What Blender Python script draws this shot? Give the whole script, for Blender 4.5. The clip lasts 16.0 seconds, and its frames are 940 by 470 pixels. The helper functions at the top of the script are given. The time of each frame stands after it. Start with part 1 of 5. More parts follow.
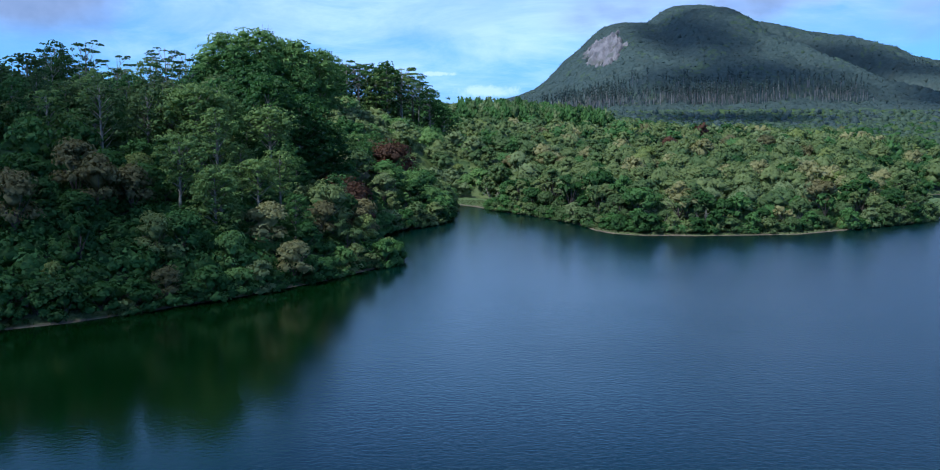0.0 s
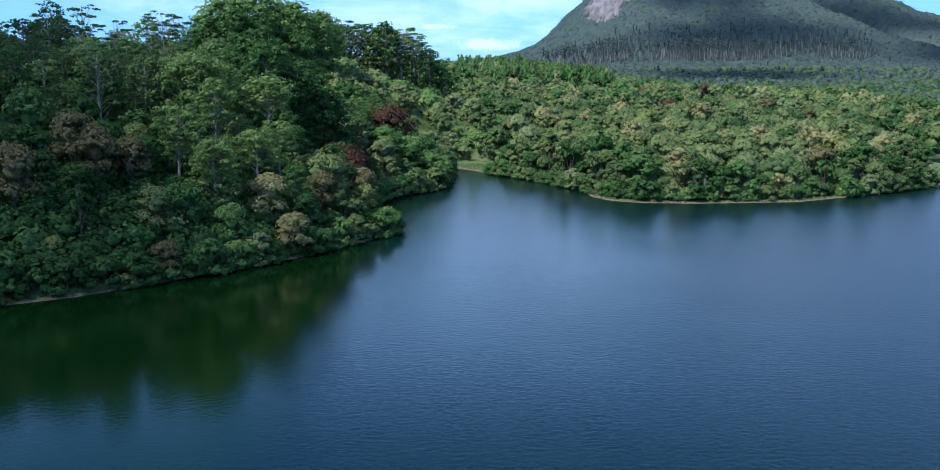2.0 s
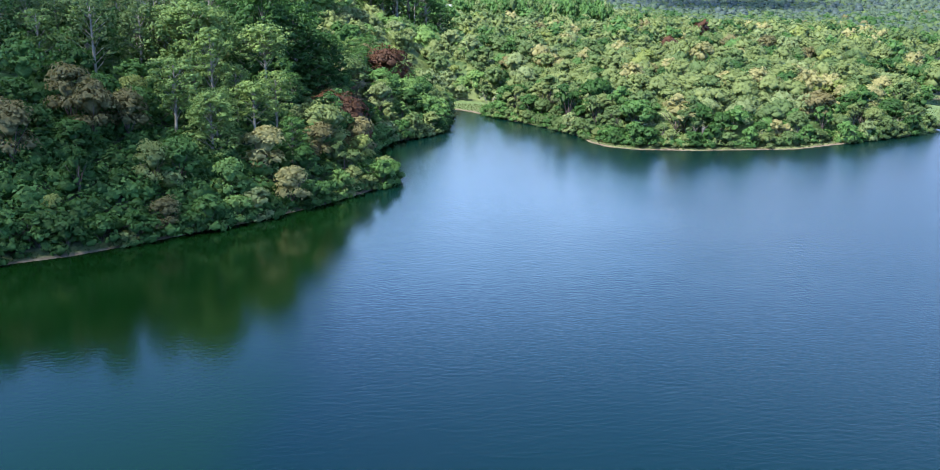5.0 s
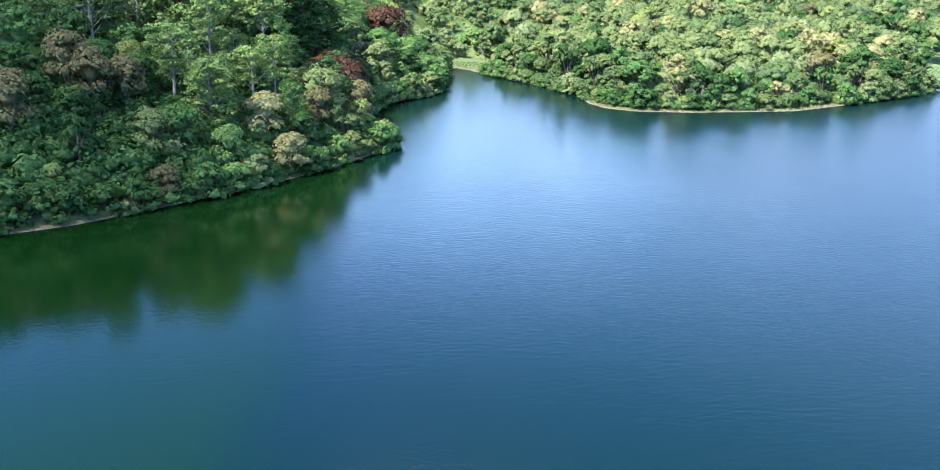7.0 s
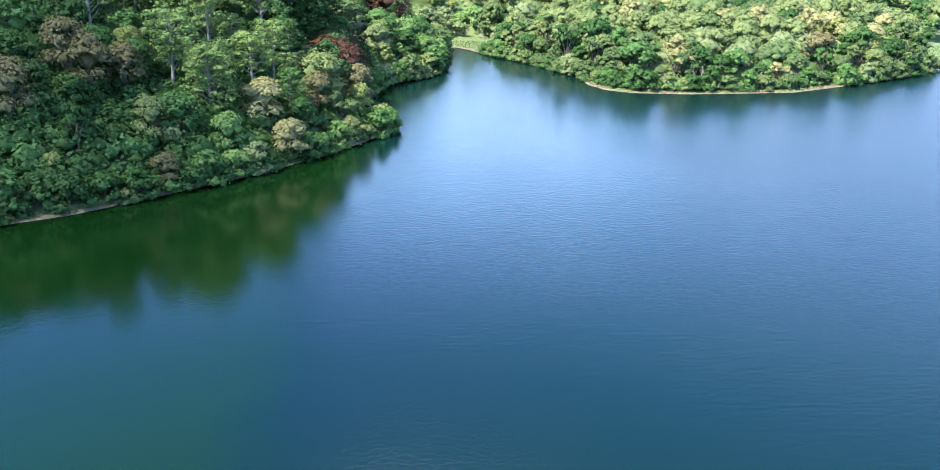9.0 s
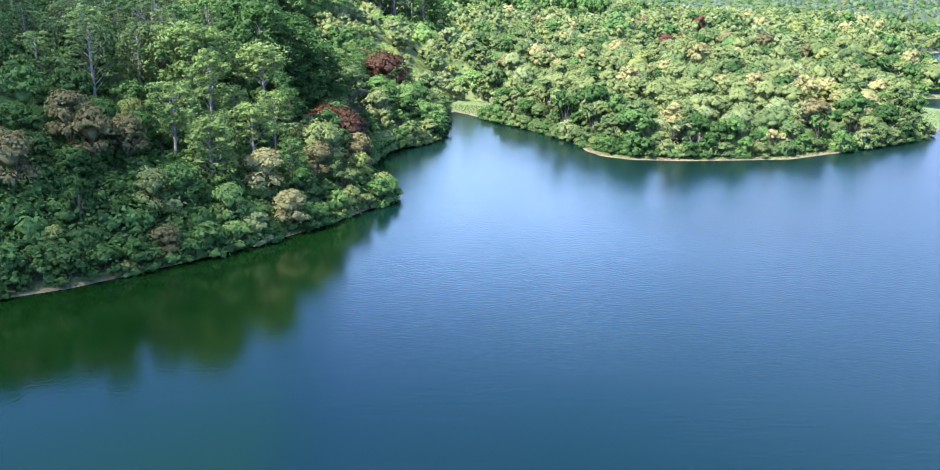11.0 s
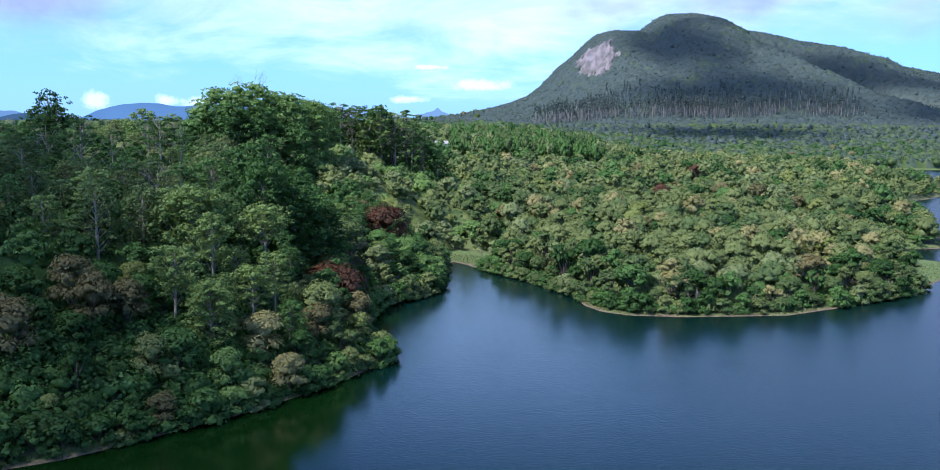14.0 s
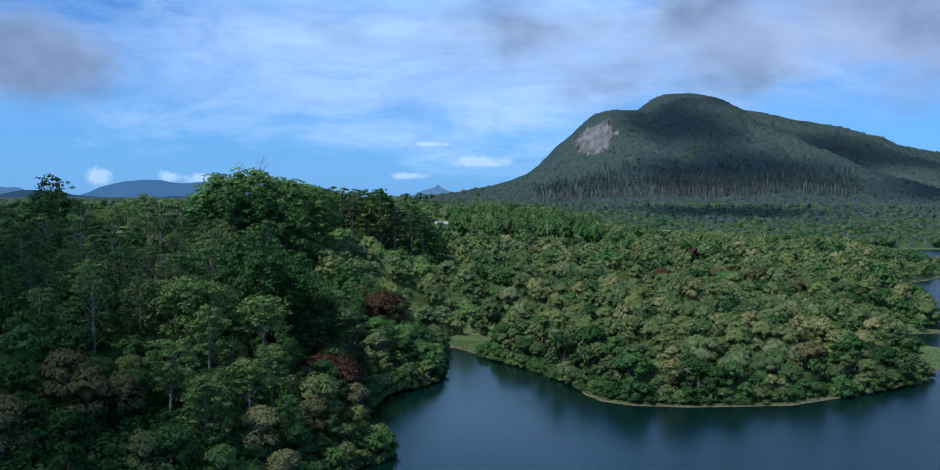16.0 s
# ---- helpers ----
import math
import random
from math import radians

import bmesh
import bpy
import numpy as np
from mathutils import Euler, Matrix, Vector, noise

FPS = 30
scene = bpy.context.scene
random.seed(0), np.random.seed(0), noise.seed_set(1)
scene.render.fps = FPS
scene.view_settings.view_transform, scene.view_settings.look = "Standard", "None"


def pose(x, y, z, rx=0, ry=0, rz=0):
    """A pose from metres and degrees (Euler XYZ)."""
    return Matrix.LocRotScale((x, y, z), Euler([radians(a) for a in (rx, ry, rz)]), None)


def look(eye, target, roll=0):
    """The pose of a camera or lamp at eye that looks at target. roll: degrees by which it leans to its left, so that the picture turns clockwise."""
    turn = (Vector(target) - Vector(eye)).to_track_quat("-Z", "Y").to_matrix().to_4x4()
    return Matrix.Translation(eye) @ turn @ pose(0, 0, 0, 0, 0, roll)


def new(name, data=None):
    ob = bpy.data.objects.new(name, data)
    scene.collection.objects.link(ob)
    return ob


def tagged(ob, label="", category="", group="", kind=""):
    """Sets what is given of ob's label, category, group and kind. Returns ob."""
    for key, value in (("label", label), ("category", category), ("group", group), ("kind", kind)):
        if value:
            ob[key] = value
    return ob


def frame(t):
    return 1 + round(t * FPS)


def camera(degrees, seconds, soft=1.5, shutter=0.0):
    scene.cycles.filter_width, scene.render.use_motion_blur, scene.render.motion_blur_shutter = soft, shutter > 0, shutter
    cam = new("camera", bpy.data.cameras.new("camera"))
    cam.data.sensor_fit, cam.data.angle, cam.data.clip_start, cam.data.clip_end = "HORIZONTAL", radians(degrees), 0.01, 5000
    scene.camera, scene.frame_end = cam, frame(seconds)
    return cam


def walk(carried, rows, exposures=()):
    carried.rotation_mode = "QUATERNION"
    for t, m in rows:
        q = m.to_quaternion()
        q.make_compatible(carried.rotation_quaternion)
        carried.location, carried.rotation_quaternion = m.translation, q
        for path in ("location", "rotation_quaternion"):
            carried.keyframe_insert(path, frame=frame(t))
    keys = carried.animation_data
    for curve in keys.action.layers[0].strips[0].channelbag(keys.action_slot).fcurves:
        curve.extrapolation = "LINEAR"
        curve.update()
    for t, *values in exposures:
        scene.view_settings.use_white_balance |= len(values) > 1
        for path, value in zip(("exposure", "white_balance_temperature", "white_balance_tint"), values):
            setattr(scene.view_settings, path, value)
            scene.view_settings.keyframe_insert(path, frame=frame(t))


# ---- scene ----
# ---------------------------------------------------------------- camera
cam = camera(52.5, 16.0, soft=0.85)


def flown(x, y, z, yaw, pitch, roll):
    """Drone pose: heading to the left of +y, pitch up, lean to the left, in degrees."""
    return pose(x, y, z, 90 + pitch, 0, yaw) @ pose(0, 0, 0, 0, 0, roll)


walk(cam, [
    (0, flown(0.00, -0.00, 30.00, 0.00, -7.03, -0.28)),
    (1, flown(0.37, -0.18, 31.62, 0.07, -8.38, -0.22)),
    (2, flown(0.23, -0.09, 33.21, 0.01, -9.76, -0.19)),
    (3, flown(-0.09, 0.09, 34.76, -0.11, -11.17, -0.15)),
    (4, flown(-0.16, 0.23, 36.36, -0.18, -12.63, -0.08)),
    (5.25, flown(-0.28, 0.31, 38.60, -0.29, -14.54, 0.06)),
    (6.5, flown(-0.36, 0.29, 40.54, -0.37, -16.39, 0.13)),
    (7.25, flown(-0.37, 0.27, 41.39, -0.38, -17.45, 0.08)),
    (8, flown(-0.29, 0.25, 42.37, -0.38, -18.26, 0.04)),
    (8.7, flown(-0.25, 0.38, 43.11, -0.38, -18.73, -0.01)),
    (9.5, flown(-0.24, 0.69, 43.89, -0.37, -18.38, -0.06)),
    (10.3, flown(-0.23, 0.82, 45.07, -0.39, -17.01, -0.04)),
    (11, flown(-0.21, 0.71, 46.36, -0.42, -15.44, 0.02)),
    (12, flown(-0.25, 0.80, 48.25, -0.46, -12.83, 0.11)),
    (13, flown(-0.40, 1.03, 50.02, -0.51, -10.12, 0.16)),
    (14, flown(-0.46, 1.28, 51.80, -0.53, -7.40, 0.20)),
    (15, flown(-0.37, 1.63, 53.52, -0.51, -4.83, 0.22)),
    (15.5, flown(-0.28, 1.79, 54.36, -0.50, -3.76, 0.22)),
    (16, flown(-0.19, 1.91, 55.09, -0.50, -2.86, 0.21)),
], exposures=[
    (0, -0.12, 5480, 12), (2, 0.27, 5850, 14), (4, 0.96, 6250, 15), (6.5, 1.70, 6300, 17), (8, 1.83, 6300, 17), (10.5, 1.84, 6400, 21), (12, 1.80, 6350, 22),
    (13, 1.36, 6180, 22), (14, 0.46, 5980, 23), (15, -0.20, 5800, 17), (16, -0.48, 5760, 8),
])

# ---------------------------------------------------------------- world and sun
SUN_FROM = Vector((-0.48, -0.34, 0.81)).normalized()
SUN_EL = math.asin(SUN_FROM.z)
SUN_AZ = math.atan2(SUN_FROM.x, SUN_FROM.y)


def mathn(tree, op, a, b=None, clamp=False):
    n = tree.nodes.new("ShaderNodeMath")
    n.operation, n.use_clamp = op, clamp
    for i, v in enumerate((a, b)):
        if v is None:
            continue
        if hasattr(v, "is_linked"):
            tree.links.new(v, n.inputs[i])
        else:
            n.inputs[i].default_value = v
    return n.outputs[0]


def mixc(tree, fac, a, b):
    n = tree.nodes.new("ShaderNodeMix")
    n.data_type = "RGBA"
    for sock, v in ((n.inputs["Factor"], fac), (n.inputs[6], a), (n.inputs[7], b)):
        if hasattr(v, "is_linked"):
            tree.links.new(v, sock)
        else:
            sock.default_value = v if not isinstance(v, tuple) else (*v, 1)
    return n.outputs[2]


def ramp(tree, fac, lo, hi):
    n = tree.nodes.new("ShaderNodeMapRange")
    n.interpolation_type = "SMOOTHSTEP"
    tree.links.new(fac, n.inputs[0])
    n.inputs[1].default_value, n.inputs[2].default_value = lo, hi
    return n.outputs[0]


def noise_tex(tree, vec, scale, detail=4, rough=0.55, dist=0.0):
    n = tree.nodes.new("ShaderNodeTexNoise")
    n.inputs["Scale"].default_value, n.inputs["Detail"].default_value = scale, detail
    n.inputs["Roughness"].default_value, n.inputs["Distortion"].default_value = rough, dist
    tree.links.new(vec, n.inputs["Vector"])
    return n.outputs["Fac"]


world = bpy.data.worlds.new("sky")
scene.world = world
world.use_nodes = True
wt = world.node_tree
wt.nodes.clear()
sky = wt.nodes.new("ShaderNodeTexSky")
sky.sky_type, sky.sun_disc = "NISHITA", False
sky.sun_elevation, sky.sun_rotation = SUN_EL, SUN_AZ
sky.altitude, sky.air_density, sky.dust_density, sky.ozone_density = 1800, 1.0, 0.6, 2.0
coord = wt.nodes.new("ShaderNodeTexCoord").outputs["Generated"]
sep = wt.nodes.new("ShaderNodeSeparateXYZ")
wt.links.new(coord, sep.inputs[0])
up = mathn(wt, "ADD", mathn(wt, "MAXIMUM", sep.outputs[2], 0.0), 0.10)
comb = wt.nodes.new("ShaderNodeCombineXYZ")
wt.links.new(mathn(wt, "DIVIDE", sep.outputs[0], up), comb.inputs[0])
wt.links.new(mathn(wt, "DIVIDE", sep.outputs[1], up), comb.inputs[1])
flat = comb.outputs[0]
veil = ramp(wt, noise_tex(wt, flat, 0.62, 8, 0.66, 0.5), 0.34, 0.66)
layer = wt.nodes.new("ShaderNodeMapping")
layer.inputs["Scale"].default_value = (1.0, 1.0, 3.2)
wt.links.new(coord, layer.inputs["Vector"])
ragged = noise_tex(wt, layer.outputs[0], 7.0, 7, 0.62, 0.4)


def bank_of_cloud(x, z, rx, rz, rough, lo, hi):
    """A cloud about the direction (x, z) of the sky, with ragged edges."""
    a = mathn(wt, "POWER", mathn(wt, "ABSOLUTE", mathn(wt, "MULTIPLY", mathn(wt, "SUBTRACT", sep.outputs[0], x), 1 / rx)), 2.0)
    b = mathn(wt, "POWER", mathn(wt, "ABSOLUTE", mathn(wt, "MULTIPLY", mathn(wt, "SUBTRACT", sep.outputs[2], z), 1 / rz)), 2.0)
    d = mathn(wt, "SQRT", mathn(wt, "ADD", a, b))
    d = mathn(wt, "ADD", d, mathn(wt, "MULTIPLY", mathn(wt, "SUBTRACT", rough, 0.5), 2.6))
    return mathn(wt, "MULTIPLY", ramp(wt, d, hi, lo), ramp(wt, sep.outputs[1], 0.0, 0.3))


billow = wt.nodes.new("ShaderNodeMapping")
billow.inputs["Scale"].default_value = (1.0, 1.0, 1.7)
wt.links.new(coord, billow.inputs["Vector"])
soft_edge = noise_tex(wt, billow.outputs[0], 6.5, 7, 0.50, 0.2)
heavy = mathn(wt, "ADD", bank_of_cloud(0.37, 0.150, 0.34, 0.060, soft_edge, 0.35, 1.35), bank_of_cloud(-0.415, 0.122, 0.085, 0.036, soft_edge, 0.3, 1.4), True)
lit = noise_tex(wt, coord, 52.0, 7, 0.72, 0.3)
puffs = bank_of_cloud(-0.03, 0.045, 0.022, 0.0030, lit, 0.5, 1.1)
for spot in ((0.02, 0.027, 0.034, 0.006), (-0.055, 0.012, 0.020, 0.004), (-0.357, 0.008, 0.012, 0.010), (-0.293, 0.010, 0.012, 0.006), (-0.264, 0.008, 0.012, 0.006)):
    puffs = mathn(wt, "ADD", puffs, bank_of_cloud(*spot, lit, 0.3, 1.2), True)
high = mathn(wt, "MULTIPLY", ramp(wt, sep.outputs[2], 0.03, 0.12), ramp(wt, sep.outputs[2], 0.44, 0.22))
low = ramp(wt, sep.outputs[2], 0.13, -0.01)
tint = wt.nodes.new("ShaderNodeMix")
tint.data_type, tint.blend_type = "RGBA", "MULTIPLY"
tint.inputs["Factor"].default_value = 1.0
wt.links.new(sky.outputs[0], tint.inputs[6])
tint.inputs[7].default_value = (0.37, 0.72, 1.13, 1)
sky_c = mixc(wt, mathn(wt, "MULTIPLY", low, 0.65), tint.outputs[2], (1.65, 3.7, 7.6))
glow = bank_of_cloud(0.02, 0.140, 0.38, 0.105, ragged, 0.1, 1.35)
sky_c = mixc(wt, mathn(wt, "MULTIPLY", glow, 0.78), sky_c, (5.9, 7.6, 10.2))
sky_c = mixc(wt, mathn(wt, "MULTIPLY", puffs, 0.6), sky_c, (6.2, 7.6, 9.2))
sky_c = mixc(wt, mathn(wt, "MULTIPLY", mathn(wt, "MULTIPLY", veil, high), 0.8), sky_c, (2.7, 4.5, 7.8))
# belt of bright cloud, mostly above the view, added for the water to mirror
belt_c = mathn(wt, "MULTIPLY", ramp(wt, sep.outputs[2], 0.17, 0.22), ramp(wt, sep.outputs[2], 0.33, 0.23))
belt_c = mathn(wt, "MULTIPLY", belt_c, mathn(wt, "ADD", mathn(wt, "MULTIPLY", veil, 0.45), 0.45))
sky_c = mixc(wt, belt_c, sky_c, (4.9, 8.4, 12.8))
sky_c = mixc(wt, mathn(wt, "MULTIPLY", heavy, 0.88), sky_c, mixc(wt, ramp(wt, soft_edge, 0.28, 0.66), (1.7, 2.3, 3.5), (4.2, 4.9, 6.7)))
# thin broken cloud high up, out of view, added as fill light for the trees
overhead_fill = mathn(wt, "MULTIPLY", ramp(wt, sep.outputs[2], 0.56, 0.80), mathn(wt, "ADD", mathn(wt, "MULTIPLY", veil, 0.32), 0.22))
sky_c = mixc(wt, overhead_fill, sky_c, (7.0, 7.7, 8.8))
bg = wt.nodes.new("ShaderNodeBackground")
wt.links.new(sky_c, bg.inputs[0])
bg.inputs[1].default_value = 0.15
wt.links.new(bg.outputs[0], wt.nodes.new("ShaderNodeOutputWorld").inputs[0])

sun = new("sun", bpy.data.lights.new("sun", "SUN"))
sun.data.energy, sun.data.angle, sun.data.color = 4.7, radians(0.6), (1.0, 0.95, 0.86)
sun.matrix_world = look(SUN_FROM * 500, (0, 0, 0))


# ---------------------------------------------------------------- materials
def material(name):
    m = bpy.data.materials.new(name)
    m.use_nodes = True
    t = m.node_tree
    t.nodes.clear()
    out = t.nodes.new("ShaderNodeOutputMaterial")
    return m, t, out


def leaf_material(name, dark, light, rough=0.6, clear=0.42):
    """Foliage: every leaf, every tree and every stretch of wood has its own tone."""
    m, t, out = material(name)
    # every leaf colour is greyed a little, as haze would do
    dark, light = [(0.95 * c[0] + 0.05 * sum(c) / 3, 0.95 * c[1] + 0.05 * sum(c) / 3, 0.95 * c[2] + 0.05 * sum(c) / 3) for c in (dark, light)]
    geo = t.nodes.new("ShaderNodeNewGeometry")
    info = t.nodes.new("ShaderNodeObjectInfo")
    wide = noise_tex(t, geo.outputs["Position"], 0.16, 2)
    fine = noise_tex(t, geo.outputs["Position"], 1.9, 4, 0.65)
    f = mathn(t, "MULTIPLY", geo.outputs["Random Per Island"], 0.18)
    f = mathn(t, "ADD", f, mathn(t, "MULTIPLY", ramp(t, wide, 0.32, 0.68), 0.36))
    f = mathn(t, "ADD", f, mathn(t, "MULTIPLY", ramp(t, fine, 0.3, 0.7), 0.30))
    f = mathn(t, "ADD", f, mathn(t, "MULTIPLY", info.outputs["Random"], 0.22))
    col = mixc(t, f, dark, light)
    p = t.nodes.new("ShaderNodeBsdfPrincipled")
    t.links.new(col, p.inputs["Base Color"])
    p.inputs["Roughness"].default_value = rough
    p.inputs["Specular IOR Level"].default_value = 0.3
    bp = t.nodes.new("ShaderNodeBump")
    bp.inputs["Strength"].default_value, bp.inputs["Distance"].default_value = 0.45, 0.45
    t.links.new(noise_tex(t, geo.outputs["Position"], 1.7, 4, 0.72), bp.inputs["Height"])
    t.links.new(bp.outputs[0], p.inputs["Normal"])
    tr = t.nodes.new("ShaderNodeBsdfTranslucent")
    t.links.new(bp.outputs[0], tr.inputs["Normal"])
    t.links.new(col, tr.inputs["Color"])
    mx = t.nodes.new("ShaderNodeMixShader")
    mx.inputs[0].default_value = clear
    t.links.new(p.outputs[0], mx.inputs[1])
    t.links.new(tr.outputs[0], mx.inputs[2])
    t.links.new(mx.outputs[0], out.inputs[0])
    return m


def rough_material(name, dark, light, scale, rough=0.9, bump=0.3, bump_scale=None, second=None, upright=1.0):
    """Bark, stone, paint, soil: two scales of mottling and a fine relief; upright below one draws the marks out downwards."""
    m, t, out = material(name)
    geo = t.nodes.new("ShaderNodeNewGeometry")
    drawn = t.nodes.new("ShaderNodeMapping")
    drawn.inputs["Scale"].default_value = (1.0, upright, upright)
    t.links.new(geo.outputs["Position"], drawn.inputs["Vector"])
    a = ramp(t, noise_tex(t, drawn.outputs[0], scale, 5), 0.3, 0.7)
    b = noise_tex(t, drawn.outputs[0], scale * 7, 4)
    f = mathn(t, "ADD", mathn(t, "MULTIPLY", a, 0.65), mathn(t, "MULTIPLY", b, 0.35))
    col = mixc(t, f, dark, light)
    if second:
        col = mixc(t, ramp(t, noise_tex(t, geo.outputs["Position"], scale * 0.35, 3), 0.5, 0.62), col, second)
    p = t.nodes.new("ShaderNodeBsdfPrincipled")
    t.links.new(col, p.inputs["Base Color"])
    p.inputs["Roughness"].default_value = rough
    bp = t.nodes.new("ShaderNodeBump")
    bp.inputs["Strength"].default_value = bump
    bp.inputs["Distance"].default_value = 0.1
    t.links.new(noise_tex(t, geo.outputs["Position"], bump_scale or scale * 5, 5), bp.inputs["Height"])
    t.links.new(bp.outputs[0], p.inputs["Normal"])
    t.links.new(p.outputs[0], out.inputs[0])
    return m


LEAF = {
    "deep": leaf_material("leaf_deep_green", (0.015, 0.060, 0.012), (0.062, 0.168, 0.030)),
    "green": leaf_material("leaf_green", (0.030, 0.104, 0.020), (0.124, 0.270, 0.060)),
    "fresh": leaf_material("leaf_fresh_green", (0.066, 0.166, 0.034), (0.230, 0.390, 0.098)),
    "olive": leaf_material("leaf_olive", (0.104, 0.160, 0.044), (0.262, 0.330, 0.104)),
    "lime": leaf_material("leaf_lime", (0.125, 0.190, 0.036), (0.310, 0.370, 0.096)),
    "cream": leaf_material("leaf_cream", (0.170, 0.185, 0.068), (0.450, 0.430, 0.165)),
    # silver is a pale leaf that also carries distance haze in its colour
    "silver": leaf_material("leaf_silver_hazed", (0.112, 0.172, 0.062), (0.295, 0.374, 0.140)),
    "sage": leaf_material("leaf_sage_green", (0.090, 0.146, 0.040), (0.240, 0.312, 0.094)),
    "dull": leaf_material("leaf_dull_green", (0.054, 0.108, 0.030), (0.150, 0.238, 0.070)),
    "tan": leaf_material("leaf_tan", (0.070, 0.088, 0.030), (0.270, 0.238, 0.092)),
    "russet": leaf_material("leaf_russet", (0.042, 0.025, 0.011), (0.145, 0.064, 0.029)),
    "gum": leaf_material("leaf_gum", (0.080, 0.160, 0.034), (0.282, 0.420, 0.108)),
    # far leaves of mountain and foothills: distance haze put into their blue-grey colours
    "slope": leaf_material("leaf_mountain_haze", (0.038, 0.075, 0.068), (0.114, 0.168, 0.142)),
    "bluish": leaf_material("leaf_plantation_gum", (0.052, 0.090, 0.078), (0.126, 0.176, 0.146)),
    "heath": leaf_material("leaf_heath_haze", (0.046, 0.096, 0.056), (0.130, 0.195, 0.112)),
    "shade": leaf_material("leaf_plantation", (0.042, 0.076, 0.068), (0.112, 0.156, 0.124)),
}
CLASSES = list(LEAF)
BARK = rough_material("bark_brown", (0.045, 0.034, 0.026), (0.13, 0.105, 0.085), 1.2)
PALE = rough_material("bark_pale", (0.125, 0.112, 0.088), (0.36, 0.33, 0.27), 0.9)
STEM = rough_material("bark_weathered", (0.13, 0.13, 0.12), (0.32, 0.31, 0.29), 0.5)
STONE = rough_material("granite", (0.060, 0.058, 0.060), (0.25, 0.232, 0.228), 0.13, 0.85, 0.8, 0.25, (0.10, 0.105, 0.09), 0.22)
WALLP = rough_material("wall_paint_white", (0.62, 0.61, 0.58), (0.82, 0.81, 0.78), 0.5, 0.7, 0.05)
ROOFS = rough_material("roof_red", (0.16, 0.055, 0.04), (0.32, 0.12, 0.09), 0.6, 0.7, 0.2)
ROOFG = rough_material("roof_grey", (0.26, 0.27, 0.28), (0.44, 0.45, 0.46), 0.6, 0.6, 0.1)
DARKG = rough_material("window_dark", (0.02, 0.022, 0.025), (0.05, 0.055, 0.06), 1.0, 0.2, 0.0)
CONC = rough_material("concrete", (0.28, 0.27, 0.26), (0.45, 0.44, 0.42), 1.0)
GRASS = leaf_material("grass_blades", (0.048, 0.080, 0.020), (0.140, 0.165, 0.052))


def ground_material():
    """Mud and sand at the water line, grass on the banks, dark litter and herbs under the wood."""
    m, t, out = material("earth")
    geo = t.nodes.new("ShaderNodeNewGeometry")
    pos = geo.outputs["Position"]
    z = t.nodes.new("ShaderNodeSeparateXYZ")
    t.links.new(pos, z.inputs[0])
    n1, n2 = noise_tex(t, pos, 0.11, 5), noise_tex(t, pos, 0.9, 5)
    away = t.nodes.new("ShaderNodeVectorMath")
    away.operation = "DISTANCE"
    t.links.new(pos, away.inputs[0])
    away.inputs[1].default_value = (-13, 700, 31)
    meadow = ramp(t, mathn(t, "ADD", away.outputs["Value"], mathn(t, "MULTIPLY", n1, 16)), 44, 30)
    for spot, near, far in (((-1, 338, 1), 11, 16), ((160, 312, 1), 32, 40), ((170, 362, 1), 8, 12), ((440, 900, 3), 40, 60), ((-14, 625, 25), 22, 34)):
        far_off = t.nodes.new("ShaderNodeVectorMath")
        far_off.operation = "DISTANCE"
        t.links.new(pos, far_off.inputs[0])
        far_off.inputs[1].default_value = spot
        meadow = mathn(t, "MAXIMUM", meadow, ramp(t, mathn(t, "ADD", far_off.outputs["Value"], mathn(t, "MULTIPLY", n1, 4)), far + 2, near + 2))
    litter = mixc(t, n2, (0.018, 0.030, 0.014), (0.048, 0.066, 0.030))
    grass = mixc(t, ramp(t, n2, 0.3, 0.7), (0.050, 0.080, 0.020), (0.135, 0.160, 0.052))
    mud = mixc(t, ramp(t, n2, 0.3, 0.7), (0.060, 0.046, 0.028), (0.185, 0.145, 0.090))
    wob = mathn(t, "ADD", z.outputs[2], mathn(t, "MULTIPLY", mathn(t, "SUBTRACT", n1, 0.5), 0.7))
    col = mixc(t, ramp(t, wob, 0.05, 0.30), mud, grass)
    col = mixc(t, ramp(t, wob, 0.55, 1.2), col, litter)
    col = mixc(t, ramp(t, z.outputs[2], 42.0, 75.0), col, mixc(t, n1, (0.065, 0.088, 0.072), (0.115, 0.140, 0.110)))
    col = mixc(t, mathn(t, "MULTIPLY", meadow, ramp(t, wob, 0.05, 0.30)), col, mixc(t, ramp(t, n2, 0.3, 0.7), (0.045, 0.090, 0.020), (0.115, 0.168, 0.045)))
    p = t.nodes.new("ShaderNodeBsdfPrincipled")
    t.links.new(col, p.inputs["Base Color"])
    p.inputs["Roughness"].default_value = 0.95
    bp = t.nodes.new("ShaderNodeBump")
    bp.inputs["Strength"].default_value, bp.inputs["Distance"].default_value = 0.6, 0.25
    t.links.new(n2, bp.inputs["Height"])
    t.links.new(bp.outputs[0], p.inputs["Normal"])
    t.links.new(p.outputs[0], out.inputs[0])
    return m


